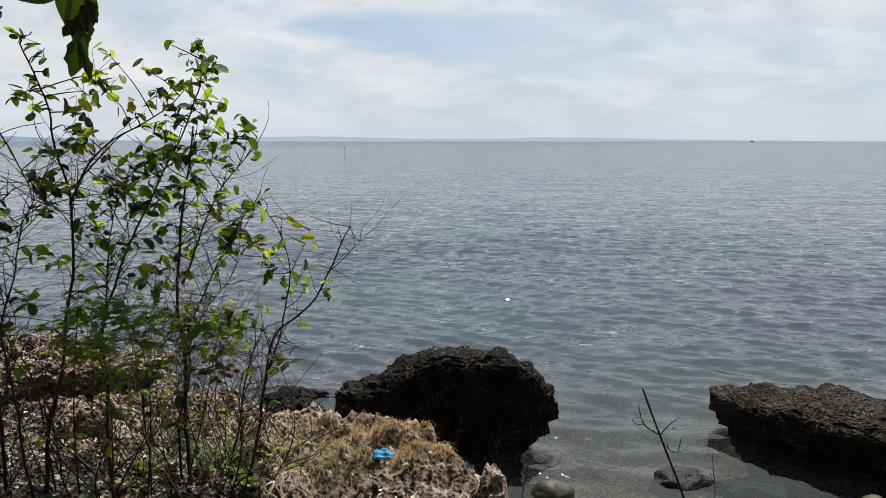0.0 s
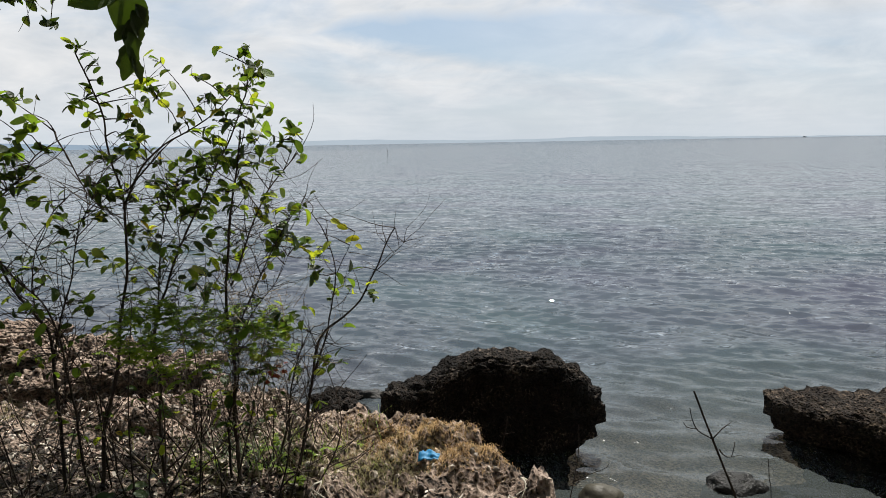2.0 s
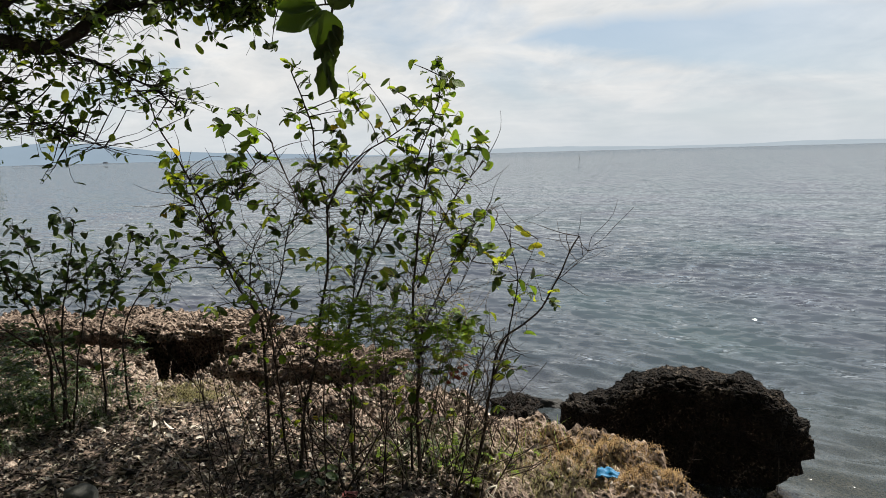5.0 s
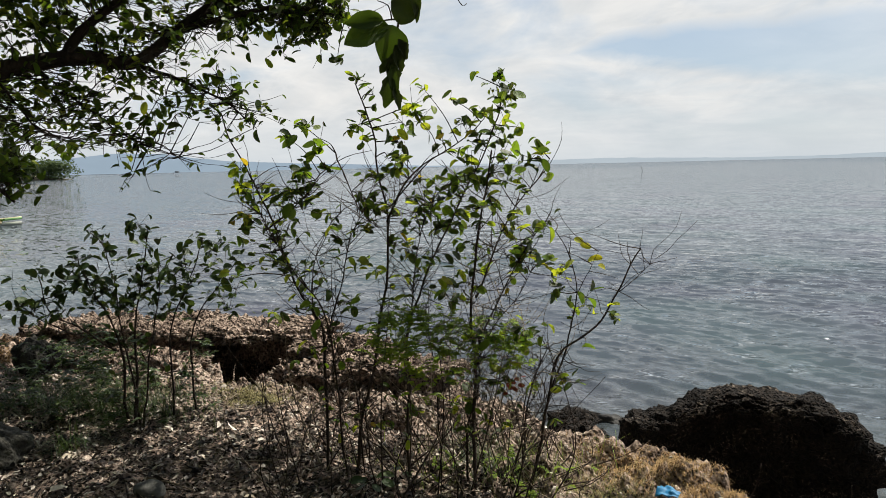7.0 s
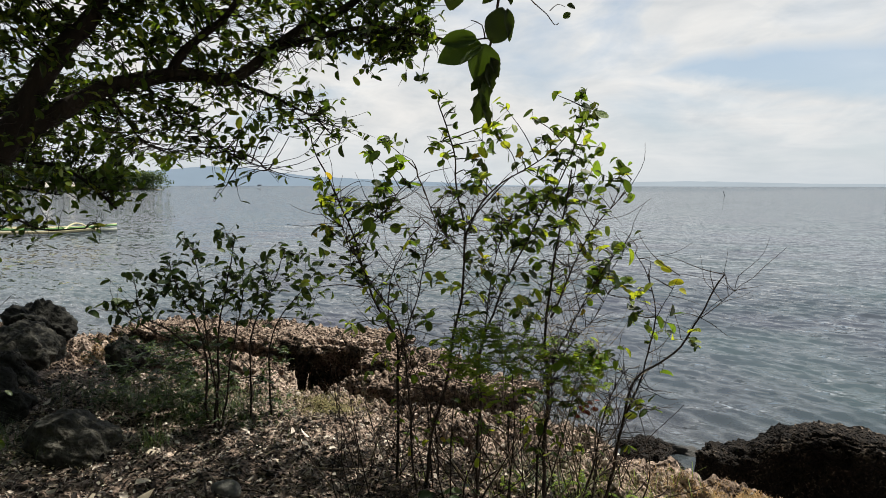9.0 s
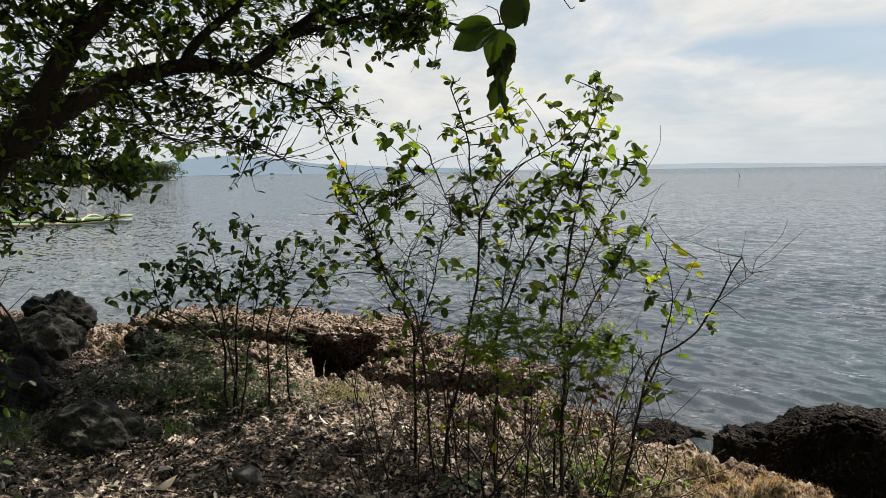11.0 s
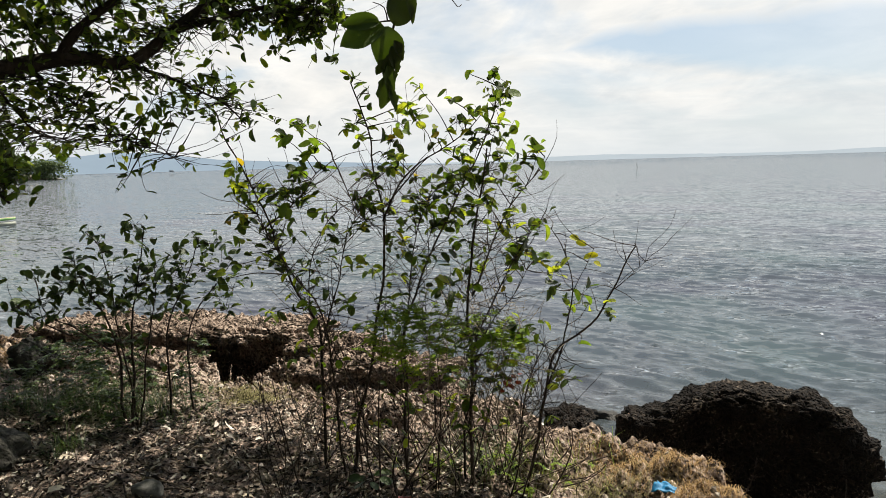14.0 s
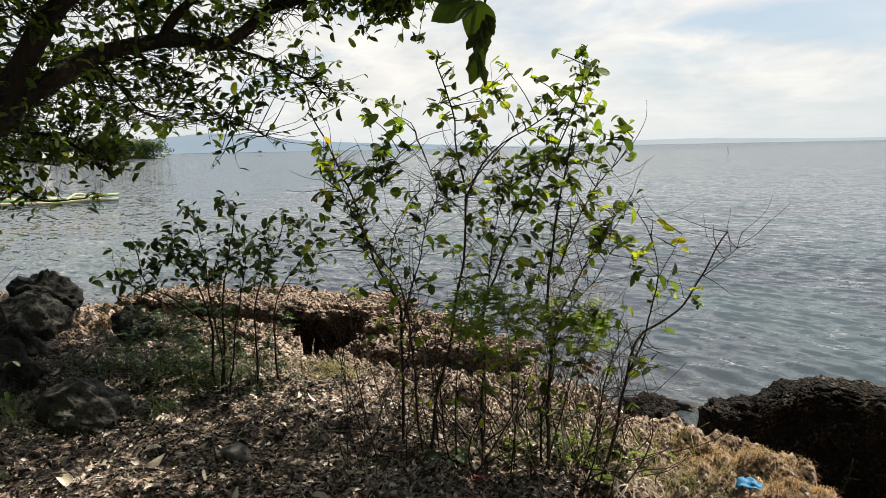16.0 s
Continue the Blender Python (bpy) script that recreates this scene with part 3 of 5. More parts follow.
def far_boat(at, turn, length):
    boat = thing("fishing_boat", "tiny dark fishing boat on the horizon", "boat")
    v, f = hull(length, length * 0.16, length * 0.13)
    ob = sheet("hull", v, f, DARKPOLE, boat)
    bm = bmesh.new()
    bmesh.ops.create_cube(bm, size=1, matrix=pose(0, 0, length * 0.2) @ Matrix.Diagonal((length * 0.25, length * 0.1, length * 0.14, 1)))
    part("cabin", bm, DARKPOLE, boat, "", False)
    boat.matrix_basis = pose(*at, 0, 0, turn)


def hull(length, beam, depth):
    verts, faces = [], []
    n = 14
    for i in range(n + 1):
        s = 2 * i / n - 1
        w = beam / 2 * max(0.04, 1 - abs(s) ** 2.4)
        rise = depth * 0.7 * abs(s) ** 3
        x = s * length / 2
        for dy, dz in ((-1, 1), (-0.82, 0.4), (-0.3, 0), (0.3, 0), (0.82, 0.4), (1, 1), (0.86, 0.97), (0.6, 0.5), (-0.6, 0.5), (-0.86, 0.97)):
            verts.append((x, dy * w, dz * depth + rise * (0.4 + 0.6 * dz) - 0.1))
    for i in range(n):
        for k in range(10):
            j = (k + 1) % 10
            faces.append((i * 10 + k, i * 10 + j, i * 10 + 10 + j, i * 10 + 10 + k))
    faces += [tuple(range(10))[::-1], tuple(n * 10 + k for k in range(10))]
    return verts, faces


far_boat((1560, 2900, 0), 10, 16)

outrigger = thing("outrigger_boat", "white and green outrigger boat moored off the shore", "boat")
v, f = hull(8.0, 0.7, 0.17)
sheet("hull", v, f, WHITE, outrigger, "white painted hull")
for sgn in (-1, 1):
    line = curve_points([(-4.0, sgn * 0.10, 0.32), (-2, sgn * 0.34, 0.18), (0, sgn * 0.385, 0.15), (2, sgn * 0.34, 0.18), (4.0, sgn * 0.10, 0.32)], 0.3)
    v, f = tube(line, 0.05, 0.05, 6)
    sheet("gunwale", v, f, BOATGREEN, outrigger, "green gunwale")
    line = curve_points([(-3.6, sgn * 2.0, 0.16), (-1.5, sgn * 2.0, 0.10), (1.5, sgn * 2.0, 0.10), (3.6, sgn * 2.0, 0.24)], 0.3)
    v, f = tube(line, 0.08, 0.07, 8, 0.1)
    sheet("float", v, f, BAMBOO, outrigger, "bamboo outrigger float")
for bx in (-2.0, 2.0):
    line = curve_points([(bx, -2.0, 0.18), (bx, -1.1, 0.34), (bx, 0, 0.42), (bx, 1.1, 0.34), (bx, 2.0, 0.18)], 0.2)
    v, f = tube(line, 0.045, 0.045, 6, 0.1)
    sheet("crossbeam", v, f, BAMBOO, outrigger)
for bx in (-2.6, -0.9, 0.9, 2.6):
    bm = bmesh.new()
    bmesh.ops.create_cube(bm, size=1, matrix=pose(bx, 0, 0.2) @ Matrix.Diagonal((0.22, 0.66, 0.04, 1)))
    part("thwart", bm, BAMBOO, outrigger, "", False)
outrigger.matrix_basis = pose(-34.6, 21.4, 0.02, 0, 0, 41)


# ---- rocks ----
def lump(name, label, centre, size, material, seed, rough=0.12, detail=3, squash=0.0, turn=0.0, category="boulder", group=""):
    """A rounded stone."""
    bm = bmesh.new()
    bmesh.ops.create_icosphere(bm, subdivisions=detail + 1, radius=1.0)
    off = Vector((seed * 3.7, seed * 1.3, 0))
    rs = random.Random(seed)
    chips = [(Vector((rs.gauss(0, 1), rs.gauss(0, 1), rs.gauss(0.3, 1))).normalized(), rs.uniform(0.72, 0.92)) for _ in range(9 if material is BOULDER else 0)]
    for q in bm.verts:
        d = q.co.normalized()
        for way, cut in chips:
            d = d - way * max(0.0, d.dot(way) - cut) * 0.85
        k = 1 + rough * 1.6 * noise.noise(d * 1.3 + off) + rough * 0.7 * noise.noise(d * 3.1 + off) + rough * 0.35 * noise.noise(d * 7 + off) + rough * 0.2 * noise.noise(d * 17 + off)
        if material in (GROUND, CORAL):
            at = Vector((d.x * size[0], d.y * size[1], d.z * size[2])) + off
            k += 0.45 * (noise.voronoi(at * 9.0)[0][0] - 0.4) + 0.30 * (noise.voronoi(at * 21.0)[0][0] - 0.4)
        q.co = Vector((d.x * size[0], d.y * size[1], (d.z if d.z > -0.4 else -0.4 + (d.z + 0.4) * (1 - squash)) * size[2])) * k
    ob = part(name, bm, material)
    ob.matrix_basis = pose(*centre, 0, 0, turn)
    return tagged(ob, label, category, group)


def coral_head(label, centre, half, lip, outline, stalk, seed, turn=0.0, material=CORAL):
    """A wave-cut block of reef rock: a wide pitted cap over an undercut foot. outline: the cap's crest along x."""
    bm = bmesh.new()
    bmesh.ops.create_icosphere(bm, subdivisions=6, radius=1.0)
    xs, zs = [p[0] for p in outline], [p[1] for p in outline]
    off = Vector((seed, seed * 2.3, 0))
    for q in bm.verts:
        d = q.co.copy()
        r = math.hypot(d.x, d.y)
        h = d.z
        ux, uy = (d.x / r, d.y / r) if r > 1e-6 else (0, 0)
        e = math.copysign(abs(h) ** 0.9, h)
        if e >= 0:
            k = max(0.0, 1 - e ** 3.0) ** 0.5
            crest = float(np.interp(ux * k * half[0], xs, zs))
            z = crest - lip * (1 - e ** 0.7)
        else:
            down = -e
            crest = float(np.interp(ux * half[0], xs, zs))
            z = crest - lip - (crest - lip + 0.45) * down
            k = (1 - (1 - stalk) * min(1.0, down / 0.6) ** 1.1) * max(0.0, 1 - down ** 6) ** 0.3
        under = 1 if e >= 0 else 1 - (0.95 * min(1.0, -e / 0.30) ** 0.55 if uy < 0 else 0.25 * min(1.0, -e))
        p = Vector((ux * half[0] * k, uy * half[1] * k * under, z))
        s = p + off
        n = 0.08 * noise.noise(s * 2.1) + 0.06 * noise.noise(s * 5.0) + 0.04 * noise.noise(s * 11.0)
        cell = noise.voronoi(s * 19.0)[0][0]
        cell2 = noise.voronoi(s * 40.0)[0][0]
        n += 0.075 * (cell - 0.45) + 0.05 * (cell2 - 0.4)
        q.co = p + Vector((ux * 0.8, uy * 0.8, 0.75 if e > 0 else -0.3)).normalized() * n
    ob = part("coral_rock", bm, material)
    ob.matrix_basis = pose(*centre, 0, 0, turn)
    return tagged(ob, label, "rock")


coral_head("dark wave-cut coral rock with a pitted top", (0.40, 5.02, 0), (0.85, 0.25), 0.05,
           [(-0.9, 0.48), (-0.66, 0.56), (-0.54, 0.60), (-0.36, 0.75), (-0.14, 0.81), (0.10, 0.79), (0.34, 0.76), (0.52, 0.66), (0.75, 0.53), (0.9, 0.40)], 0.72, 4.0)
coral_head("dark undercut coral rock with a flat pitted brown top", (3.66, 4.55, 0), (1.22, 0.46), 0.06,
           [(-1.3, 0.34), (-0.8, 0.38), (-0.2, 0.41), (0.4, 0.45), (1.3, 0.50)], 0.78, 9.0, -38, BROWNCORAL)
lump("sea_rock", "small wet black rock awash in the shallows", (2.05, 4.46, -0.02), (0.22, 0.14, 0.10), WETROCK, 3, 0.2, 3, category="rock")
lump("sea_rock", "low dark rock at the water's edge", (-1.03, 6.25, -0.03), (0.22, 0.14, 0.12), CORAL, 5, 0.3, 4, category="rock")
lump("sea_rock", "low wet dark rock beside the bank", (-0.70, 6.30, -0.01), (0.20, 0.10, 0.07), WETROCK, 6, 0.3, 3, category="rock")
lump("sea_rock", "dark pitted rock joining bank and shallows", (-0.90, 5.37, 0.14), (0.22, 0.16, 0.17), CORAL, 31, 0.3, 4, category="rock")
lump("shore_stone", "smooth tan stone in shallow water", (1.06, 4.32, 0.0), (0.15, 0.11, 0.10), PEBBLE, 7, 0.1, 3, category="stone")
lump("shore_stone", "smooth brown stone beside the large rock", (3.1, 3.86, 0.0), (0.14, 0.11, 0.16), PEBBLE, 8, 0.1, 3, category="stone")
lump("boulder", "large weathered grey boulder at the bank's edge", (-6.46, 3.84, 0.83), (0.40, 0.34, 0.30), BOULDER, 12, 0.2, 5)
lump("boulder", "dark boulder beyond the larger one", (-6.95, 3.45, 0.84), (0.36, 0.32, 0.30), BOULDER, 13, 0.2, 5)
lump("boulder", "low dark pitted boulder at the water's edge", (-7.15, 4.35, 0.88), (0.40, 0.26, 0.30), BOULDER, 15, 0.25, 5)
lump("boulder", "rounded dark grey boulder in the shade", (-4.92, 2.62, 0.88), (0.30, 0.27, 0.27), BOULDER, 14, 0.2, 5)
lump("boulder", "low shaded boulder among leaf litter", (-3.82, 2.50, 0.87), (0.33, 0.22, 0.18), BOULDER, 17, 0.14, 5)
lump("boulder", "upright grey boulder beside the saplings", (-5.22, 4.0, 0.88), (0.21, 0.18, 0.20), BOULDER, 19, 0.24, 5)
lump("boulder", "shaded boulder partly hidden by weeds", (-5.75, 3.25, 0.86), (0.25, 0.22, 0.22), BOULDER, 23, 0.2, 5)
def ledge_slab(at, half, seed, turn=0.0, tip=0.0):
    """A thick plate of knobbly coral, its front lip overhanging a hollow."""
    bm = bmesh.new()
    bmesh.ops.create_icosphere(bm, subdivisions=6, radius=1.0)
    off = Vector((seed * 2.9, seed * 1.7, 0))
    for q in bm.verts:
        d = q.co
        flat = [math.copysign(abs(c) ** 0.6, c) for c in d]
        p = Vector((flat[0] * half[0], flat[1] * half[1], flat[2] * half[2] * (1 if flat[2] > 0 else 0.8)))
        w = p + off
        edge = 0.09 * noise.noise(w * 3.0) + 0.05 * noise.noise(w * 8.0)
        knob = 0.18 * (0.26 - 1.2 * noise.voronoi(w * 10.0)[0][0] ** 2) + 0.10 * (0.24 - 1.2 * noise.voronoi(w * 21.0)[0][0] ** 2) + 0.012 * noise.noise(w * 37.0)
        q.co = p + Vector((d.x, d.y, 0)) * edge + d.normalized() * knob * 0.8
        q.co.z += 0.04 * noise.noise(w * 1.6)
    ob = part("coral_slab", bm, GROUND)
    ob.matrix_basis = pose(*at, tip, 0, turn)
    return tagged(ob, "knobbly pitted coral slab overhanging a dark hollow", "rock", "coral slabs")


for k, (x, y, z, a, b, c, turn) in enumerate(((-6.05, 4.92, 0.885, 0.34, 0.30, 0.055, 4), (-5.45, 5.02, 0.90, 0.38, 0.30, 0.06, 8), (-4.80, 5.10, 0.90, 0.36, 0.30, 0.06, 10), (-4.20, 5.32, 0.89, 0.56, 0.42, 0.06, 8), (-3.62, 5.48, 0.88, 0.40, 0.40, 0.06, 6), (-4.05, 5.66, 0.86, 0.60, 0.28, 0.05, 5), (-4.95, 5.50, 0.87, 0.50, 0.28, 0.05, 8),
                                             (-3.05, 5.20, 0.84, 0.34, 0.32, 0.07, -10), (-2.78, 4.66, 0.81, 0.34, 0.24, 0.06, 8), (-2.22, 4.86, 0.82, 0.34, 0.26, 0.06, 22), (-2.55, 5.20, 0.82, 0.32, 0.22, 0.05, -20), (-1.98, 5.02, 0.79, 0.22, 0.18, 0.05, 40),
                                             (-4.90, 4.38, 0.82, 0.36, 0.20, 0.05, 3), (-4.18, 4.42, 0.83, 0.36, 0.20, 0.06, -8), (-5.45, 4.40, 0.80, 0.26, 0.17, 0.05, 6))):
    ledge_slab((x, y, z), (a, b, c), 50 + k, turn)
lump("ground_stone", "small smooth grey stone on the leaf litter", (-2.52, 2.46, 0.865), (0.085, 0.062, 0.05), GREYSTONE, 26, 0.08, 3, category="stone")


# ---- shrubs and trees ----
def frame_point(turn, u, z, d):
    """A place from metres across, up and away along a heading turned left by so many degrees."""
    a = radians(turn)
    return Vector((u * math.cos(a) - d * math.sin(a), u * math.sin(a) + d * math.cos(a), z))


SHRUB_STEMS = {
    "main": (0.016, [(0.06, 0.82), (0.05, 1.12), (0.06, 1.39), (0.05, 1.66), (0.06, 1.89), (0.09, 2.15), (0.13, 2.32), (0.16, 2.52)]),
    "twin": (0.01, [(0.01, 0.81), (0.02, 1.09), (0.08, 1.36), (0.07, 1.54)]),
    "leader": (0.013, [(-0.31, 0.79), (-0.30, 1.23), (-0.29, 1.59), (-0.20, 1.83), (-0.13, 2.03), (-0.03, 2.21), (0.09, 2.42), (0.17, 2.58), (0.21, 2.72), (0.23, 2.84)]),
    "middle": (0.015, [(-0.60, 0.79), (-0.56, 1.09), (-0.47, 1.40), (-0.42, 1.76), (-0.38, 2.00), (-0.39, 2.18), (-0.43, 2.41), (-0.44, 2.58), (-0.48, 2.72), (-0.53, 2.88)]),
    "arch": (0.009, [(-0.39, 2.16), (-0.29, 2.35), (-0.18, 2.46), (-0.07, 2.52), (0.06, 2.61), (0.13, 2.69)]),
    "arch_low": (0.007, [(-0.38, 2.23), (-0.26, 2.37), (-0.14, 2.49), (0.02, 2.55)]),
    "left": (0.014, [(-0.74, 0.80), (-0.74, 1.51), (-0.77, 1.69), (-0.86, 1.87), (-0.95, 2.14), (-1.02, 2.35), (-1.09, 2.49), (-1.14, 2.60), (-1.17, 2.73)]),
    "left_fork": (0.005, [(-1.14, 2.60), (-1.09, 2.63), (-1.03, 2.67)]),
    "left_twin": (0.01, [(-0.62, 1.36), (-0.69, 1.63), (-0.83, 1.90), (-0.92, 2.11), (-0.97, 2.23)]),
    "left_bow": (0.006, [(-0.96, 2.15), (-0.76, 2.32), (-0.69, 2.42), (-0.56, 2.50), (-0.44, 2.53)]),
    "cross": (0.006, [(-0.61, 2.52), (-0.57, 2.44), (-0.50, 2.26), (-0.40, 2.16)]),
    "right": (0.015, [(0.35, 0.87), (0.44, 1.26), (0.51, 1.47), (0.61, 1.56), (0.70, 1.65), (0.79, 1.80), (0.85, 1.94), (0.89, 2.02)]),
    "right_tip": (0.004, [(0.79, 1.80), (0.88, 1.88), (0.97, 1.96)]),
    "right_up": (0.008, [(0.46, 1.29), (0.55, 1.56), (0.59, 1.79), (0.54, 1.99), (0.47, 2.11)]),
    "right_twig": (0.004, [(0.59, 1.78), (0.63, 1.91), (0.67, 2.02)]),
    "right_low": (0.009, [(0.24, 1.13), (0.40, 1.41), (0.53, 1.52)]),
    "fan": (0.008, [(0.06, 1.48), (0.17, 1.75), (0.28, 1.96), (0.37, 2.10), (0.41, 2.16)]),
    "fan_high": (0.008, [(0.07, 1.78), (0.17, 2.04), (0.27, 2.24), (0.38, 2.38), (0.43, 2.47)]),
    "fan_low": (0.006, [(0.05, 1.39), (0.17, 1.63), (0.28, 1.78), (0.35, 1.90)]),
    "inner": (0.007, [(-0.29, 1.59), (-0.24, 1.89), (-0.21, 2.12), (-0.14, 2.29)]),
    "pale": (0.008, [(-0.52, 0.87), (-0.53, 1.21), (-0.59, 1.36), (-0.66, 1.48), (-0.72, 1.60)]),
    "thin": (0.006, [(-0.12, 1.08), (-0.15, 1.38), (-0.18, 1.59), (-0.19, 1.83)]),
    "left_inner": (0.007, [(-0.72, 1.51), (-0.63, 1.82), (-0.56, 2.09), (-0.47, 2.29)]),
    "left_bare": (0.005, [(-0.77, 1.71), (-0.77, 1.93), (-0.67, 2.14), (-0.60, 2.23)]),
}
SHRUB_LEAVES = {
    "crown": [(0.22, 2.89, 4, 0.04), (0.23, 2.81, 8, 0.06), (0.21, 2.73, 8, 0.06), (0.13, 2.71, 4, 0.04), (0.09, 2.90, 1, 0.01), (-0.04, 2.78, 2, 0.03), (0.30, 2.64, 2, 0.02), (0.04, 2.62, 5, 0.06), (0.01, 2.66, 4, 0.03), (-0.08, 2.56, 5, 0.04), (0.09, 2.54, 5, 0.05), (0.18, 2.60, 6, 0.06), (0.24, 2.56, 4, 0.03), (-0.17, 2.83, 2, 0.02), (-0.24, 2.76, 8, 0.07), (-0.21, 2.69, 8, 0.06), (-0.30, 2.68, 4, 0.06), (-0.34, 2.58, 6, 0.05), (-0.29, 2.49, 3, 0.03), (-0.37, 2.49, 2, 0.02), (-0.44, 2.82, 2, 0.03), (-0.43, 2.76, 1, 0.01)],
    "left_top": [(-0.53, 2.91, 4, 0.03), (-0.51, 2.71, 3, 0.04), (-0.44, 2.66, 2, 0.02), (-0.56, 2.65, 3, 0.03), (-0.48, 2.61, 2, 0.02), (-0.76, 2.65, 5, 0.04), (-0.84, 2.60, 3, 0.03), (-0.67, 2.59, 4, 0.04), (-0.72, 2.51, 1, 0.01), (-0.67, 2.46, 2, 0.02), (-0.76, 2.44, 5, 0.04), (-0.81, 2.39, 5, 0.04), (-0.75, 2.33, 5, 0.04), (-0.85, 2.32, 5, 0.04), (-0.73, 2.27, 2, 0.03)],
    "left_side": [(-1.10, 2.45, 5, 0.04), (-1.13, 2.39, 4, 0.04), (-1.11, 2.33, 4, 0.03), (-1.07, 2.36, 3, 0.02), (-1.08, 2.23, 5, 0.04), (-1.04, 2.19, 4, 0.03), (-0.97, 2.38, 2, 0.02), (-0.96, 2.32, 3, 0.03), (-0.91, 2.27, 3, 0.03), (-0.98, 2.11, 4, 0.04), (-0.92, 2.14, 3, 0.03), (-0.96, 2.02, 4, 0.05), (-0.92, 1.96, 4, 0.04), (-1.12, 1.96, 3, 0.05), (-1.07, 2.02, 1, 0.01), (-1.23, 1.88, 3, 0.04), (-0.98, 1.70, 4, 0.03), (-0.82, 2.23, 3, 0.04)],
    "middle": [(-0.61, 2.11, 6, 0.05), (-0.47, 2.15, 3, 0.03), (-0.50, 1.97, 4, 0.03), (-0.35, 2.21, 3, 0.03), (-0.47, 2.29, 5, 0.04), (-0.47, 2.38, 4, 0.04), (-0.32, 2.44, 3, 0.03), (-0.21, 2.39, 3, 0.03), (-0.44, 2.25, 3, 0.03), (-0.21, 2.24, 9, 0.08), (-0.12, 2.24, 8, 0.06), (-0.26, 1.97, 6, 0.06), (-0.35, 2.03, 5, 0.05), (-0.13, 2.12, 3, 0.03), (-0.56, 1.76, 3, 0.06), (-0.74, 1.75, 2, 0.05)],
    "heart": [(-0.06, 2.35, 7, 0.06), (-0.02, 2.38, 5, 0.05), (0.06, 2.39, 8, 0.06), (0.13, 2.35, 6, 0.05), (0.24, 2.40, 5, 0.06), (0.23, 2.47, 5, 0.05), (0.02, 2.47, 5, 0.04), (-0.01, 2.29, 5, 0.05), (-0.01, 2.21, 6, 0.06), (-0.06, 2.15, 4, 0.04), (0.06, 2.24, 4, 0.03), (0.18, 2.27, 3, 0.03), (0.00, 2.05, 3, 0.03), (-0.06, 1.86, 8, 0.05), (-0.06, 1.77, 5, 0.04), (0.11, 1.98, 6, 0.05), (-0.15, 1.98, 4, 0.05)],
    "right_top": [(0.34, 2.47, 5, 0.04), (0.39, 2.52, 5, 0.04), (0.43, 2.38, 2, 0.02), (0.30, 2.33, 2, 0.02), (0.29, 2.23, 3, 0.03), (0.25, 2.17, 4, 0.03), (0.23, 2.11, 3, 0.03), (0.41, 2.12, 6, 0.05), (0.44, 1.96, 4, 0.03), (0.50, 1.90, 5, 0.05), (0.49, 1.79, 5, 0.04), (0.30, 2.04, 5, 0.04), (0.29, 1.96, 8, 0.06), (0.35, 2.01, 4, 0.03)],
    "right_low": [(0.59, 1.68, 4, 0.06), (0.74, 1.67, 3, 0.03), (0.64, 1.76, 5, 0.06), (0.29, 1.55, 8, 0.06), (0.34, 1.58, 6, 0.05), (0.23, 1.46, 6, 0.06), (0.55, 1.33, 2, 0.04), (0.18, 1.37, 5, 0.05), (0.04, 1.24, 4, 0.05), (0.09, 1.60, 6, 0.05)],
}
SAPLING_STEMS = {
    "bunch": (0.01, [(-0.29, 0.70), (-0.26, 1.24), (-0.20, 1.64), (-0.15, 1.88), (-0.13, 2.06)]),
    "bunch_l": (0.01, [(-0.33, 0.77), (-0.36, 1.37), (-0.48, 1.66), (-0.55, 1.86)]),
    "bunch_r": (0.008, [(-0.05, 0.79), (-0.01, 1.34), (0.13, 1.70), (0.22, 1.98)]),
    "far_r": (0.008, [(0.11, 0.77), (0.13, 1.33), (0.34, 1.64), (0.45, 1.78)]),
    "tilt": (0.007, [(-0.26, 0.72), (-0.32, 1.41), (-0.38, 1.93), (-0.47, 2.07)]),
    "low_l": (0.007, [(-0.37, 1.25), (-0.58, 1.43), (-0.75, 1.53), (-0.82, 1.78)]),
    "low_ll": (0.006, [(-0.62, 1.38), (-0.79, 1.51), (-0.88, 1.62)]),
    "upright": (0.007, [(-0.24, 0.67), (-0.18, 1.15), (-0.10, 1.47), (-0.07, 1.81)]),
}
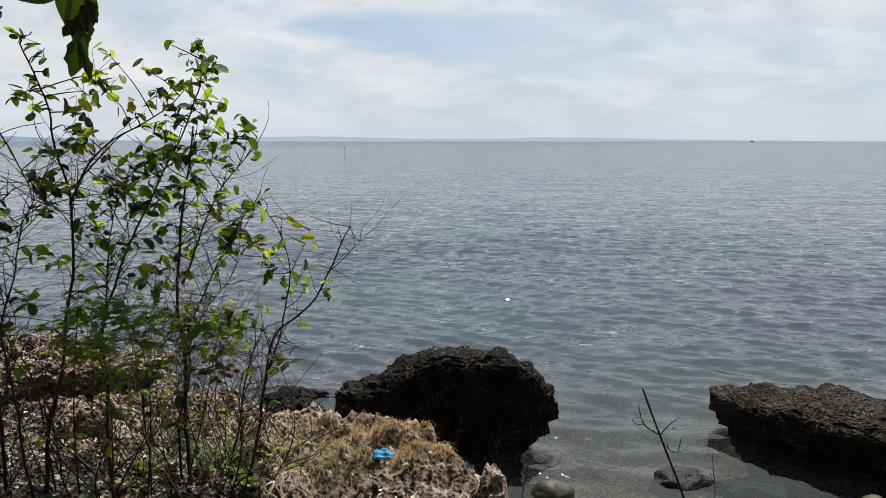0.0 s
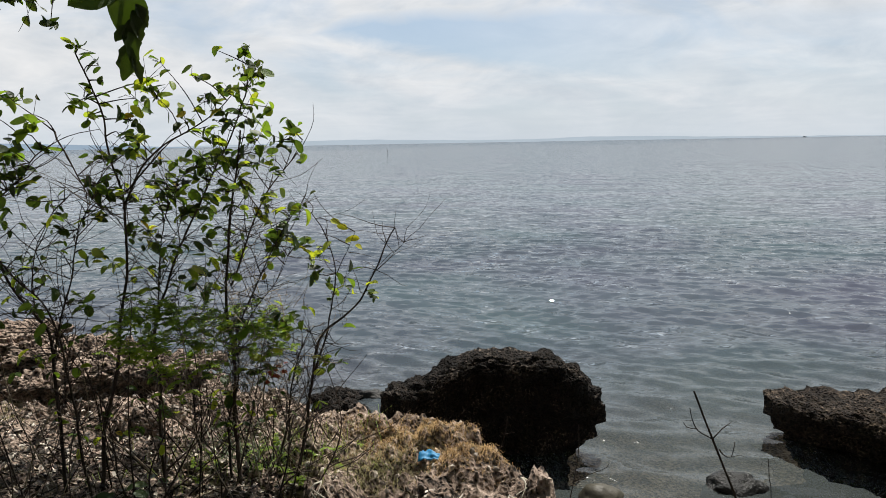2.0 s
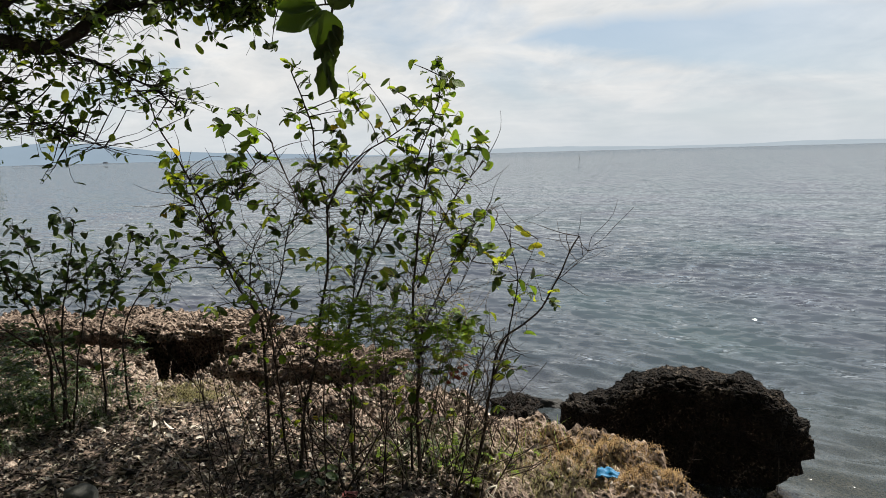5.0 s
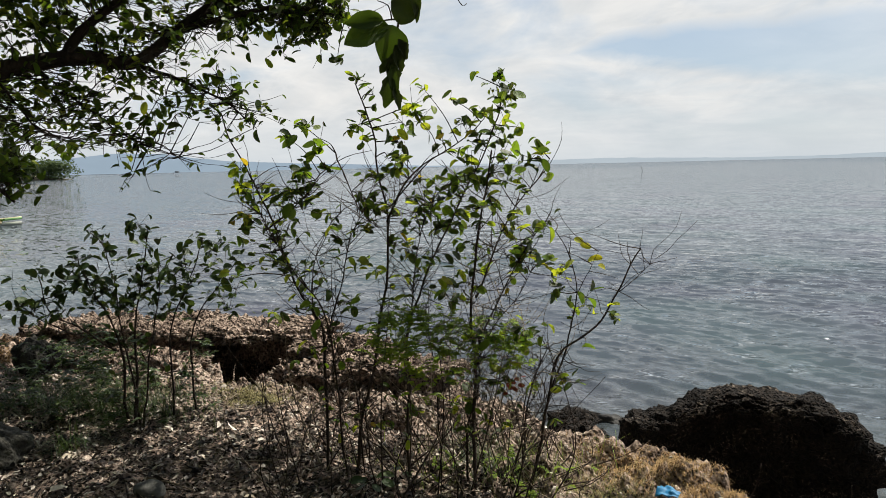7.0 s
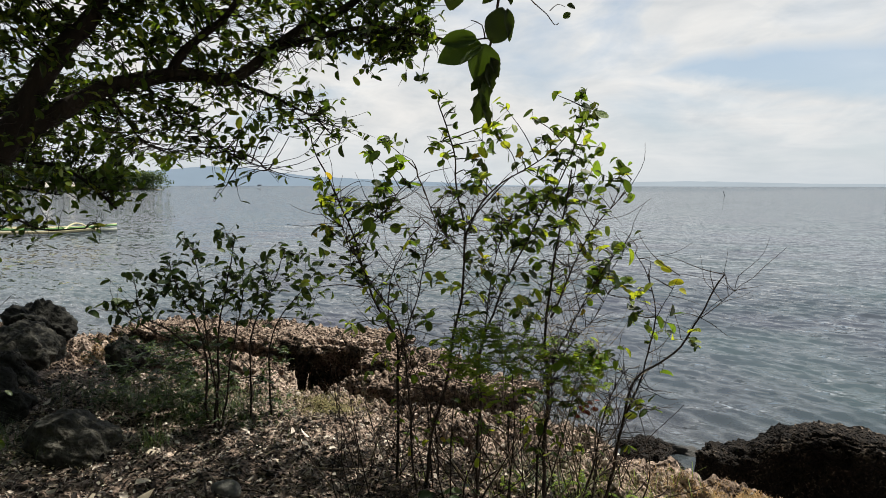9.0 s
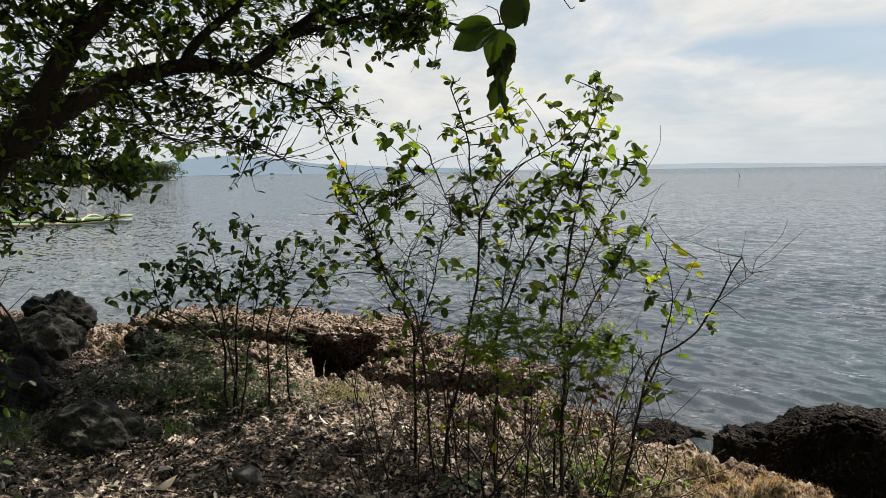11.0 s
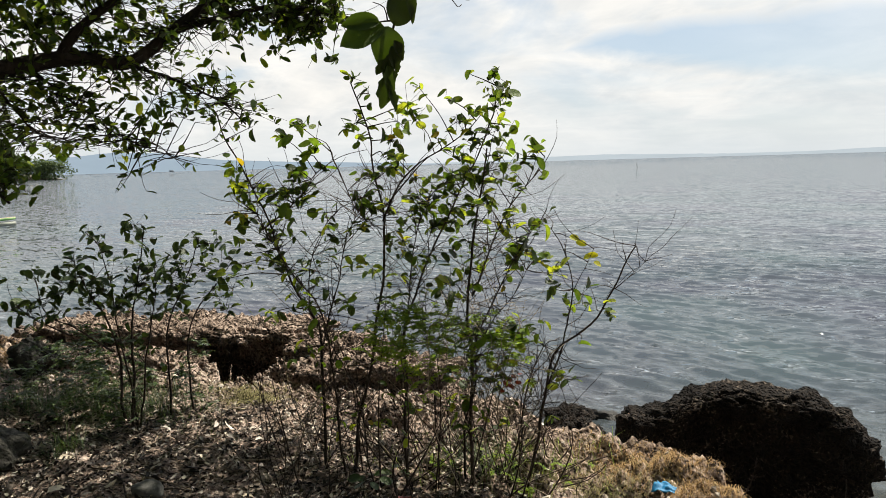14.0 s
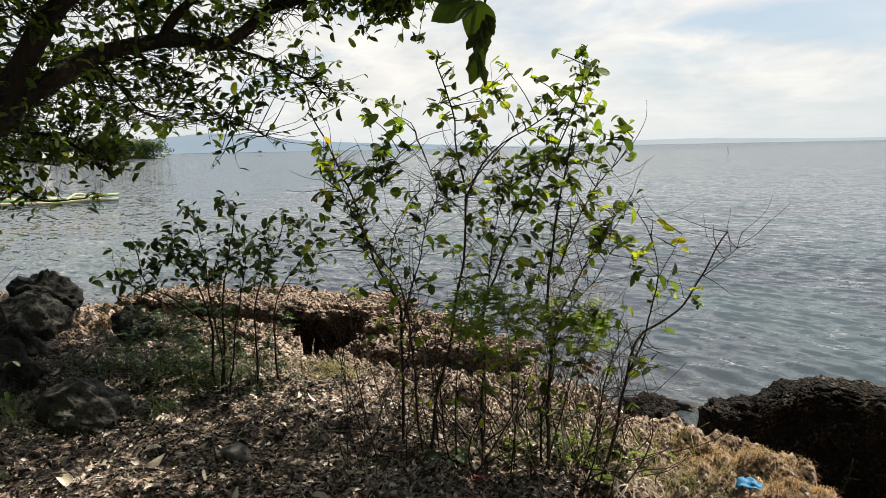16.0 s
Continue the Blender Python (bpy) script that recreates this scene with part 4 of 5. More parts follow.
SAPLING_LEAVES = {
    "high": [(-0.17, 2.09, 4, 0.05), (-0.14, 1.99, 5, 0.06), (-0.45, 2.07, 3, 0.04), (-0.40, 1.99, 3, 0.04), (-0.35, 1.93, 2, 0.03), (-0.57, 1.88, 6, 0.07), (0.22, 1.98, 5, 0.06), (0.34, 1.95, 4, 0.06), (0.28, 1.90, 3, 0.04), (0.45, 1.80, 2, 0.04), (-0.06, 1.83, 3, 0.05)],
    "body": [(-0.56, 1.77, 8, 0.09), (-0.64, 1.75, 6, 0.08), (-0.47, 1.74, 6, 0.08), (-0.40, 1.70, 4, 0.06), (-0.81, 1.80, 3, 0.04), (-0.88, 1.63, 5, 0.06), (-0.83, 1.57, 4, 0.05), (-0.71, 1.60, 4, 0.06), (-0.35, 1.65, 4, 0.06), (-0.19, 1.80, 10, 0.10), (-0.18, 1.68, 10, 0.10), (-0.24, 1.60, 6, 0.08), (-0.32, 1.57, 5, 0.06)],
    "right": [(0.10, 1.80, 8, 0.08), (0.13, 1.68, 10, 0.09), (0.03, 1.67, 5, 0.07), (0.29, 1.77, 3, 0.05), (0.44, 1.59, 5, 0.08), (0.34, 1.52, 3, 0.05), (0.10, 1.54, 6, 0.07), (-0.10, 1.47, 4, 0.06), (0.38, 1.45, 3, 0.06), (-0.49, 1.62, 6, 0.07), (-0.65, 1.66, 4, 0.06)],
}
TREE_LIMBS = {
    "trunk": (0.105, [(-1.32, 1.41), (-1.21, 1.89), (-1.09, 2.27), (-0.91, 2.60), (-0.82, 2.71)]),
    "limb": (0.062, [(-0.95, 2.55), (-0.78, 2.68), (-0.62, 2.79), (-0.47, 2.87), (-0.33, 2.91), (-0.18, 2.94), (0.01, 2.92), (0.11, 2.97), (0.22, 3.07), (0.35, 3.18), (0.54, 3.27), (0.70, 3.42)]),
    "rise": (0.085, [(-0.93, 2.54), (-0.80, 2.76), (-0.66, 2.97), (-0.53, 3.11), (-0.45, 3.24), (-0.35, 3.47)]),
    "spur": (0.032, [(-0.23, 2.95), (-0.11, 3.09), (0.02, 3.19), (0.12, 3.32), (0.22, 3.45)]),
    "over": (0.02, [(0.22, 3.07), (0.43, 3.13), (0.65, 3.18), (0.87, 3.16), (0.99, 3.12)]),
    "droop": (0.012, [(0.01, 2.92), (0.19, 2.87), (0.34, 2.81), (0.46, 2.75), (0.53, 2.67)]),
    "droop_low": (0.007, [(-0.35, 2.90), (-0.24, 2.79), (-0.12, 2.69), (0.00, 2.59), (0.18, 2.51)]),
    "hang": (0.008, [(-0.51, 2.85), (-0.43, 2.73), (-0.36, 2.64), (-0.24, 2.60)]),
}
TREE_EDGE = {
    "edge": [(0.46, 2.83, 10, 0.06), (0.53, 2.68, 6, 0.04), (0.59, 2.75, 2, 0.02), (0.82, 3.08, 8, 0.07), (0.79, 3.19, 8, 0.07), (-0.07, 2.62, 10, 0.07), (0.00, 2.55, 6, 0.05), (0.86, 3.27, 7, 0.07), (0.70, 3.29, 8, 0.08), (0.64, 2.99, 4, 0.06), (0.87, 2.93, 2, 0.03), (0.38, 2.89, 5, 0.05), (0.37, 2.71, 3, 0.04), (0.18, 2.69, 4, 0.05), (-0.24, 2.60, 4, 0.04), (-0.32, 2.57, 4, 0.04), (0.27, 3.15, 6, 0.07), (0.43, 3.03, 5, 0.07), (0.11, 2.75, 4, 0.06), (-0.17, 2.77, 4, 0.07)],
}


def grow(plant, turn, away, stems, clusters, seed, leaf_size, stem_mat, leaf_mat, sway=0.16, stem_name="stem", grounded=True, tangle=100, singles=300, droop=0.25, knobs=0.15, sides=7, lush=1.0, leafy=0.0, tangle_top=9.0, slim=1.0, wobble=1.0, rise=1.0):
    """Stems, twigs and leaves of a woody plant; returns its samples of (u, z, depth, radius)."""
    r = random.Random(seed)
    samples, lines = [], {}
    for key, (rad, pts) in stems.items():
        rad *= slim
        u0, z0 = pts[0]
        start, found = r.uniform(-0.12, 0.12) if grounded else 0.0, None
        if samples:
            found = min(samples, key=lambda s: (s[0] - u0) ** 2 + (s[1] - z0) ** 2)
            found = found if math.hypot(found[0] - u0, found[1] - z0) < 0.09 else None
        if found:
            start = found[2]
        end = start + r.uniform(-sway, sway)
        pts3 = []
        for i, (u, z) in enumerate(pts):
            s = i / (len(pts) - 1)
            pts3.append(Vector((u + r.uniform(-.006, .006), z, start + (end - start) * s)))
        if not found and grounded:
            w = frame_point(turn, pts3[0].x, 0, away + pts3[0].z)
            pts3[0] = Vector((pts3[0].x, height_at(w.x, w.y) - 0.06, pts3[0].z))
        fine = curve_points(pts3, 0.035)
        for q in fine[1:]:
            q.x += wobble * (0.020 * noise.noise(Vector((q.y * 4.5, start * 40, u0 * 9))) + 0.007 * noise.noise(Vector((q.y * 15, u0 * 30, 2))))
            q.z += wobble * 0.03 * noise.noise(Vector((q.y * 4.0, u0 * 17, 5)))
        tip = rad * 0.35
        for i, q in enumerate(fine):
            samples.append((q.x, q.y, q.z, rad + (tip - rad) * i / len(fine)))
        world = [frame_point(turn, q.x, q.y, away + q.z) for q in fine]
        v, f = tube(world, rad, tip, sides, knobs)
        sheet(stem_name, v, f, stem_mat, plant)
    twigs, placed = Soup(), []
    for key, some in clusters.items():
        for u, z, n, wide in some:
            near = min(samples, key=lambda s: (s[0] - u) ** 2 + (s[1] - z) ** 2 + (0.02 if s[1] > z + 0.02 else 0))
            dep = near[2] + r.uniform(-0.07, 0.07)
            a, c = Vector((near[0], near[1], near[2])), Vector((u, z, dep))
            mid = (a + c) / 2 + Vector((r.uniform(-.02, .02), r.uniform(-.01, .03), r.uniform(-.02, .02)))
            if (c - a).length > 0.02:
                v, f = tube([frame_point(turn, q.x, q.y, away + q.z) for q in curve_points([a, mid, c], 0.03)], 0.0035, 0.0018, 4)
                twigs.add(v, f)
            for _ in range(round(n * lush)):
                off = Vector((r.gauss(0, 0.75), r.gauss(0, 0.75), r.gauss(0, 0.9))) * wide
                q = c + off
                p = frame_point(turn, q.x, q.y, away + q.z)
                way = Vector((r.gauss(0, 1), r.gauss(0, 1), r.gauss(0, 0.6) - droop)).normalized()
                up = Vector((r.gauss(0, 0.55), r.gauss(0, 0.55), 1.0))
                size = leaf_size * r.uniform(0.5, 1.25)
                p = p - way * size * 0.4
                placed.append((leaf_matrix(p, way, up, size), r.randrange(4)))
                if off.length > 0.015:
                    v, f = tube([frame_point(turn, c.x, c.y, away + c.z), p], 0.0014, 0.001, 3)
                    twigs.add(v, f)
    for _ in range(tangle):
        s = r.choice(samples)
        if grounded and (s[1] < 0.95 or s[1] > tangle_top):
            continue
        a = Vector(s[:3])
        if grounded and a.x > 0.5 and r.random() < 0.7:
            continue
        w = Vector((r.gauss(0, 1.0), r.gauss(0.6, 0.7) * rise, r.gauss(0, .6))).normalized()
        ln, bends = r.uniform(0.08, 0.34), [a]
        for _ in range(4):
            bends.append(bends[-1] + w * ln / 4)
            w = (w + Vector((r.gauss(0, 0.2), r.gauss(0.06, 0.2), r.gauss(0, 0.2)))).normalized()
        b, c = bends[2], bends[4]
        v, f = tube([frame_point(turn, q.x, q.y, away + q.z) for q in curve_points(bends, 0.04)], r.uniform(0.0015, 0.0034), 0.0009, 3)
        twigs.add(v, f)
        if r.random() < leafy and a.x < 0.5:
            for _ in range(r.randint(2, 4)):
                q = b.lerp(c, r.uniform(0.2, 1.1))
                p = frame_point(turn, q.x, q.y, away + q.z)
                way = Vector((r.gauss(0, 1), r.gauss(0, 1), r.gauss(0, 0.6) - droop)).normalized()
                placed.append((leaf_matrix(p, way, (r.gauss(0, 0.55), r.gauss(0, 0.55), 1.0), leaf_size * r.uniform(0.5, 0.95)), r.randrange(4)))
    if twigs.n:
        tagged(twigs.link("twig_mass", stem_mat, plant), kind="stuff")
    r.shuffle(placed)
    set_leaves(plant, placed, leaf_mat, singles)
    return samples


shrub = thing("shrub", "airy multi-stemmed shrub with backlit green leaves", "shrub")
grow(shrub, 19, 3.4, SHRUB_STEMS, SHRUB_LEAVES, 3, 0.067, STEM, GREEN, tangle=1600, lush=1.9, leafy=0.13, wobble=0.7, tangle_top=2.4, slim=0.66)
for u, z, mat in ((0.60, 2.07, YELLOW), (0.63, 2.04, YELLOW), (0.67, 1.95, YELLOW), (0.72, 1.93, YELLOW), (0.69, 1.97, YELLOW), (-0.76, 2.63, YELLOW), (0.25, 1.32, RED), (0.28, 1.30, RED), (0.29, 1.34, RED), (0.23, 1.27, RED), (0.31, 1.31, RED), (0.26, 1.29, RED), (0.33, 1.35, RED), (0.27, 1.34, RED)):
    ob = new("leaf", leaf_mesh(0, mat))
    ob.parent = shrub
    ob.matrix_basis = leaf_matrix(frame_point(19, u - 0.03, z, 3.38), (random.gauss(1, .5), random.gauss(0, .6), random.gauss(-.2, .4)), (random.gauss(0, .6), -1, 0.6), 0.058 if mat is YELLOW else 0.038)
    ob["label"] = "yellowing leaf" if mat is YELLOW else "dull red leaf"

# thin dead shoots and stalks round the shrub's foot
rs = random.Random(77)
for k in range(140):
    u, d = rs.uniform(-1.0, 0.62), 3.4 + rs.uniform(-0.30, 0.45)
    w0 = frame_point(19, u, 0, d)
    w0.z = height_at(w0.x, w0.y) - 0.03
    if w0.z < 0.6:
        continue
    ln, lean = rs.uniform(0.12, 1.0) ** 1.3, rs.gauss(0, 0.30)
    if k % 5 == 0 and u < 0.35:
        ln, lean = rs.uniform(0.6, 1.35), rs.gauss(0.15 * (u + 0.2), 0.2)
    elif u > 0.4:
        ln *= 0.5
    top = frame_point(19, u + lean, w0.z + ln, d + rs.gauss(0, 0.1))
    mid = (w0 + top) / 2 + Vector((rs.uniform(-.16, .16), rs.uniform(-.08, .08), rs.uniform(-.1, .1) * ln))
    v, f = tube(curve_points([w0, mid, top], 0.05), rs.uniform(0.002, 0.0065), 0.0013, 4, 0.2)
    sheet("shoot", v, f, DRYWOOD if k % 6 == 0 else STEM, shrub)
# dry tan vine tangled through the shrub's middle
vine = Soup()
for k in range(260):
    u, z = rs.gauss(0.12, 0.16), rs.gauss(1.42, 0.22)
    q = frame_point(19, u, max(z, 0.95), 3.38 + rs.gauss(0, 0.1))
    steps, way = [q], Vector((rs.gauss(0, 1), rs.gauss(0, 0.6), rs.gauss(0.5, 0.8))).normalized()
    for _ in range(4):
        way = (way + Vector((rs.gauss(0, 0.5), rs.gauss(0, 0.4), rs.gauss(0, 0.5)))).normalized()
        steps.append(steps[-1] + way * rs.uniform(0.03, 0.09))
    v, f = tube(curve_points(steps, 0.02), rs.uniform(0.0012, 0.0024), 0.0008, 3)
    vine.add(v, f)
tagged(vine.link("dry_vine", DRYWOOD, shrub, "tangled dry tan vine"), kind="stuff")

saplings = thing("sapling_clump", "clump of young saplings with dark oval leaves", "sapling")
grow(saplings, 43, 4.75, {k: (a, [(u * 0.95, 2.45 + (z - 2.45) * 0.95) for u, z in p]) for k, (a, p) in SAPLING_STEMS.items()},
     {k: [(u * 0.95, 2.45 + (z - 2.45) * 0.95, n, w) for u, z, n, w in p] for k, p in SAPLING_LEAVES.items()}, 8, 0.072, STEM, DEEPGREEN, tangle=300, lush=2.8, wobble=0.9, leafy=0.2, tangle_top=1.75)

tree = thing("tree", "spreading shore tree with dark limbs and small leaves", "tree")
r = random.Random(21)
crown = dict(TREE_EDGE)


def fill(n, u0, u1, z0, z1, leaves, wide, skip=None):
    out = []
    while len(out) < n:
        u, z = r.uniform(u0, u1), r.uniform(z0, z1)
        if skip and skip(u, z):
            continue
        out.append((u, z, r.randint(*leaves), wide * r.uniform(0.7, 1.3)))
    return out


crown["upper_left"] = fill(150, -0.95, 0.10, 2.95, 3.55, (4, 8), 0.06)
crown["upper_right"] = fill(80, 0.06, 0.93, 2.95, 3.55, (4, 8), 0.06, lambda u, z: z < 2.98 + 0.16 * u)
crown["right_end"] = fill(20, 0.60, 0.95, 3.05, 3.45, (7, 12), 0.055)
crown["below_limb"] = fill(40, -0.50, 0.42, 2.53, 2.92, (1, 4), 0.05, lambda u, z: z < 2.55 + 0.22 * max(0, u))
grow(tree, 45, 3.3, TREE_LIMBS, crown, 21, 0.050, BARK, TREEGREEN, sway=0.25, stem_name="limb", tangle=1300, singles=300, lush=2.3, leafy=0.4, rise=-0.3, slim=0.72, droop=0.4, knobs=0.25, sides=9)
# the low dense boughs beyond the trunk
bough = {"bough_high": (0.016, [(-1.9, 2.45), (-1.5, 2.75), (-1.1, 2.92), (-0.72, 2.86)]), "bough_top": (0.014, [(-1.8, 2.55), (-1.45, 2.95), (-1.05, 3.12)]), "bough_mid": (0.012, [(-1.7, 2.42), (-1.3, 2.44), (-0.92, 2.38)]),
         "bough": (0.022, [(-1.9, 2.45), (-1.5, 2.52), (-1.1, 2.58), (-0.8, 2.48), (-0.62, 2.30)]), "bough_low": (0.010, [(-1.5, 2.5), (-1.25, 2.35), (-1.0, 2.2), (-0.75, 2.2)])}
low = {"dense": fill(330, -1.85, -0.55, 2.20, 3.05, (5, 9), 0.09, lambda u, z: u > -0.95 and z < 2.36), "tips": [(-0.7, 2.23, 8, 0.07), (-0.66, 2.21, 4, 0.05), (-1.05, 2.2, 6, 0.06), (-1.2, 2.14, 8, 0.08), (-1.3, 2.2, 8, 0.09)]}
low_part = new("lower_bough")
low_part.parent = tree
grow(low_part, 45, 4.4, bough, low, 33, 0.062, BARK, TREEGREEN, sway=0.3, stem_name="limb", grounded=False, tangle=80, singles=0, droop=0.4)
# high crown over the bank, unseen, added to shade the ground below
soup, wood = Soup(), Soup()
hub = frame_point(45, -0.15, 4.7, 3.3)
v, f = tube(curve_points([frame_point(45, -0.36, 3.44, 3.3), frame_point(45, -0.28, 4.0, 3.32), hub], 0.1), 0.045, 0.03, 8, 0.2)
wood.add(v, f)


def shade_canopy(tip, clumps, leaves, spread_by):
    line = curve_points([hub, (hub + tip) / 2 + Vector((0, 0, 0.45)), tip], 0.3)
    v, f = tube(line, 0.016, 0.006, 5)
    wood.add(v, f)
    for _ in range(clumps):
        c = line[r.randrange(4 * len(line) // 5, len(line))] + Vector((r.gauss(0, spread_by), r.gauss(0, spread_by), r.gauss(0, .25)))
        if c.z < 5.1 and c.y > 0.8 or c.z < 3.6:
            continue
        for _ in range(leaves):
            p = c + Vector((r.gauss(0, .18), r.gauss(0, .18), r.gauss(0, .10)))
            shp, fc = COARSE[r.randrange(2)]
            m = leaf_matrix(p, (r.gauss(0, 1), r.gauss(0, 1), r.gauss(-.3, .5)), (r.gauss(0, .5), r.gauss(0, .5), 1), r.uniform(0.07, 0.12))
            soup.add([m @ Vector(q) for q in shp], fc)


# clumps set sunward of the ground that is to lie in shade
for k in range(36):
    shade_canopy(Vector((r.uniform(-8.5, -4.0), r.uniform(4.4, 7.0), r.uniform(5.5, 6.8))), 22, 13, 0.4)
for k in range(9):
    shade_canopy(Vector((r.uniform(-4.2, -1.0), r.uniform(5.5, 6.0), r.uniform(5.3, 6.0))), 12, 13, 0.26)
for k in range(3):
    shade_canopy(Vector((r.uniform(-1.3, -0.2), r.uniform(5.3, 6.0), r.uniform(5.4, 5.8))), 14, 13, 0.25)
for k in range(9):
    shade_canopy(Vector((r.uniform(-3.9, -2.5), r.uniform(4.2, 4.9), 5.5)), 13, 13, 0.2)
for k in range(34):
    shade_canopy(Vector((r.uniform(-7.0, 3.0), r.uniform(-4.0, 1.2), r.uniform(4.4, 6.6))), 20, 12, 0.6)
for k in range(16):
    shade_canopy(Vector((r.uniform(-4.9, -3.5), r.uniform(4.9, 6.2), r.uniform(5.3, 5.9))), 14, 13, 0.28)
tagged(soup.link("high_foliage", TREEGREEN, tree), kind="stuff")
tagged(wood.link("high_wood", BARK, tree), kind="stuff")

# unseen leaf wall to landward, added to keep sky light off the rocks
soup = Soup()
for k in range(9000):
    an = radians(r.uniform(168, 372))
    rad = r.uniform(5.5, 8.5)
    z = r.uniform(0.7, 9.0)
    lean_in = max(0.0, z - 5) * 0.8
    p = Vector((-1.5 + math.cos(an) * (rad - lean_in) * 1.35, 0.4 + math.sin(an) * (rad - lean_in), z))
    shp, fc = COARSE[r.randrange(2)]
    m = leaf_matrix(p, (r.gauss(0, 1), r.gauss(0, 1), r.gauss(-.3, .6)), (r.gauss(0, 1), r.gauss(0, 1), r.gauss(.5, 1)), r.uniform(0.3, 0.6))
    soup.add([m @ Vector(q) for q in shp], fc)
tagged(soup.link("backdrop_woods", TREEGREEN), "unseen wall of dark green leaves blocking sky light", "woods", kind="structure")

# the spray of large leaves hanging close by
BROAD = tuple((q, 0.5 * math.sin(math.pi * q ** 0.85) ** 0.72) for q in (0.04, 0.12, 0.22, 0.34, 0.46, 0.58, 0.70, 0.81, 0.90, 0.96))


def broad_leaf(width, fold, droop, ragged, seed):
    """A large leaf with a waved, nibbled edge."""
    rs = random.Random(seed)
    verts = [(0, 0, 0)] + [(0, y, -droop * y * y) for y, _ in BROAD] + [(0, 1.0, -droop)]
    for side in (-1, 1):
        for y, w in BROAD:
            w *= width * (1 - ragged * rs.random())
            verts.append((side * w, y, fold * w * 1.5 - droop * y * y + 0.03 * math.sin(9 * y + side)))
    n, faces = len(BROAD), []
    for k, first in ((0, n + 2), (1, 2 * n + 2)):
        ring = [(0, 1, first)] + [(i + 1, i + 2, first + i + 1, first + i) for i in range(n - 1)] + [(n, n + 1, first + n - 1)]
        faces += ring if k == 0 else [q[::-1] for q in ring]
    return verts, faces


sprig = thing("hanging_spray", "hanging spray of large dark green leaves", "branch")


def spray_point(u, z, d=1.25):
    return frame_point(30, u + 0.005, z + 0.013, d)


for pts, rad in (([(0.150, 3.15), (0.150, 2.95), (0.155, 2.82), (0.150, 2.76), (0.140, 2.70), (0.130, 2.66), (0.122, 2.60), (0.115, 2.56)], 0.004), ([(0.140, 2.70), (0.120, 2.70), (0.095, 2.697)], 0.002), ([(0.125, 2.70), (0.120, 2.725), (0.100, 2.735)], 0.0015),
                 ([(0.150, 2.95), (0.110, 2.86), (0.085, 2.83), (0.070, 2.81)], 0.0018), ([(0.150, 2.95), (0.175, 2.84), (0.200, 2.79), (0.222, 2.768), (0.246, 2.751), (0.262, 2.733), (0.272, 2.738)], 0.0016), ([(0.246, 2.751), (0.262, 2.765), (0.278, 2.762)], 0.001)):
    line = curve_points([spray_point(u, z, 1.25 + 0.006 * i) for i, (u, z) in enumerate(pts)], 0.02)
    v, f = tube(line, rad, rad * 0.5, 6)
    sheet("twig", v, f, STEM, sprig)
for k, (u, z, du, dz, size, width, fold, ragged, tilt) in enumerate((
        (0.118, 2.690, -1, -0.34, 0.088, 0.58, 0.10, 0.04, 0.55), (0.110, 2.698, -1, -0.06, 0.070, 0.42, 0.35, 0.05, 0.0), (0.126, 2.690, -0.12, -1, 0.078, 0.66, 0.15, 0.05, 0.1), (0.140, 2.690, 0.30, 1, 0.072, 0.62, 0.10, 0.05, 0.15),
        (0.166, 2.755, 0.14, -1, 0.060, 0.28, 0.30, 0.15, 0.1), (0.070, 2.812, -0.12, -1, 0.062, 0.66, 0.15, 0.05, 0.3), (0.150, 2.79, -0.8, -0.7, 0.040, 0.5, 0.3, 0.25, 0.2), (0.156, 2.80, 0.5, -0.9, 0.042, 0.5, 0.3, 0.3, 0.1),
        (0.130, 2.655, 0.25, -1, 0.050, 0.45, 0.4, 0.35, 0.0), (0.128, 2.640, -0.25, -1, 0.046, 0.5, 0.3, 0.35, 0.4), (0.122, 2.62, 0.10, -1, 0.055, 0.5, 0.35, 0.40, 0.3), (0.118, 2.60, -0.15, -1, 0.060, 0.5, 0.3, 0.35, 0.2),
        (0.135, 2.665, 0.5, -1, 0.040, 0.45, 0.5, 0.4, 0.0), (0.118, 2.63, -0.6, -0.9, 0.032, 0.5, 0.4, 0.35, 0.2), (0.124, 2.58, 0.3, -1, 0.045, 0.4, 0.4, 0.4, 0.3), (0.272, 2.738, 0.5, 0.4, 0.018, 0.6, 0.3, 0.1, 0.2), (0.278, 2.762, 0.7, -0.2, 0.018, 0.6, 0.3, 0.1, 0.2))):
    v, f = broad_leaf(width * 1.25, fold, 0.15, ragged, k)
    ob = sheet("leaf", v, f, SPRAYLEAF, sprig)
    a = spray_point(u, z)
    ob.matrix_basis = leaf_matrix(a, spray_point(u + du, z + dz) - a, frame_point(30, 0.2 + 0.4 * tilt, 0.25 + tilt, -1.0), size)


# ---- ground cover ----
def scatter(name, label, category, material, count, region, size, seed, shapes=CURLED, lie=0.35, sink=0.0):
    rs, soup = random.Random(seed), Soup()
    for _ in range(count):
        x, y = region(rs)
        h = height_at(x, y)
        if h < 0.5:
            continue
        shp, fc = shapes[rs.randrange(len(shapes))]
        an = rs.uniform(0, 6.283)
        m = leaf_matrix((x, y, h + 0.008 + sink), (math.cos(an), math.sin(an), rs.gauss(0.05, lie)), (rs.gauss(0, lie), rs.gauss(0, lie), 1), rs.uniform(*size))
        soup.add([m @ Vector(q) for q in shp], fc)
    return tagged(soup.link(name, material), label, category, kind="stuff")


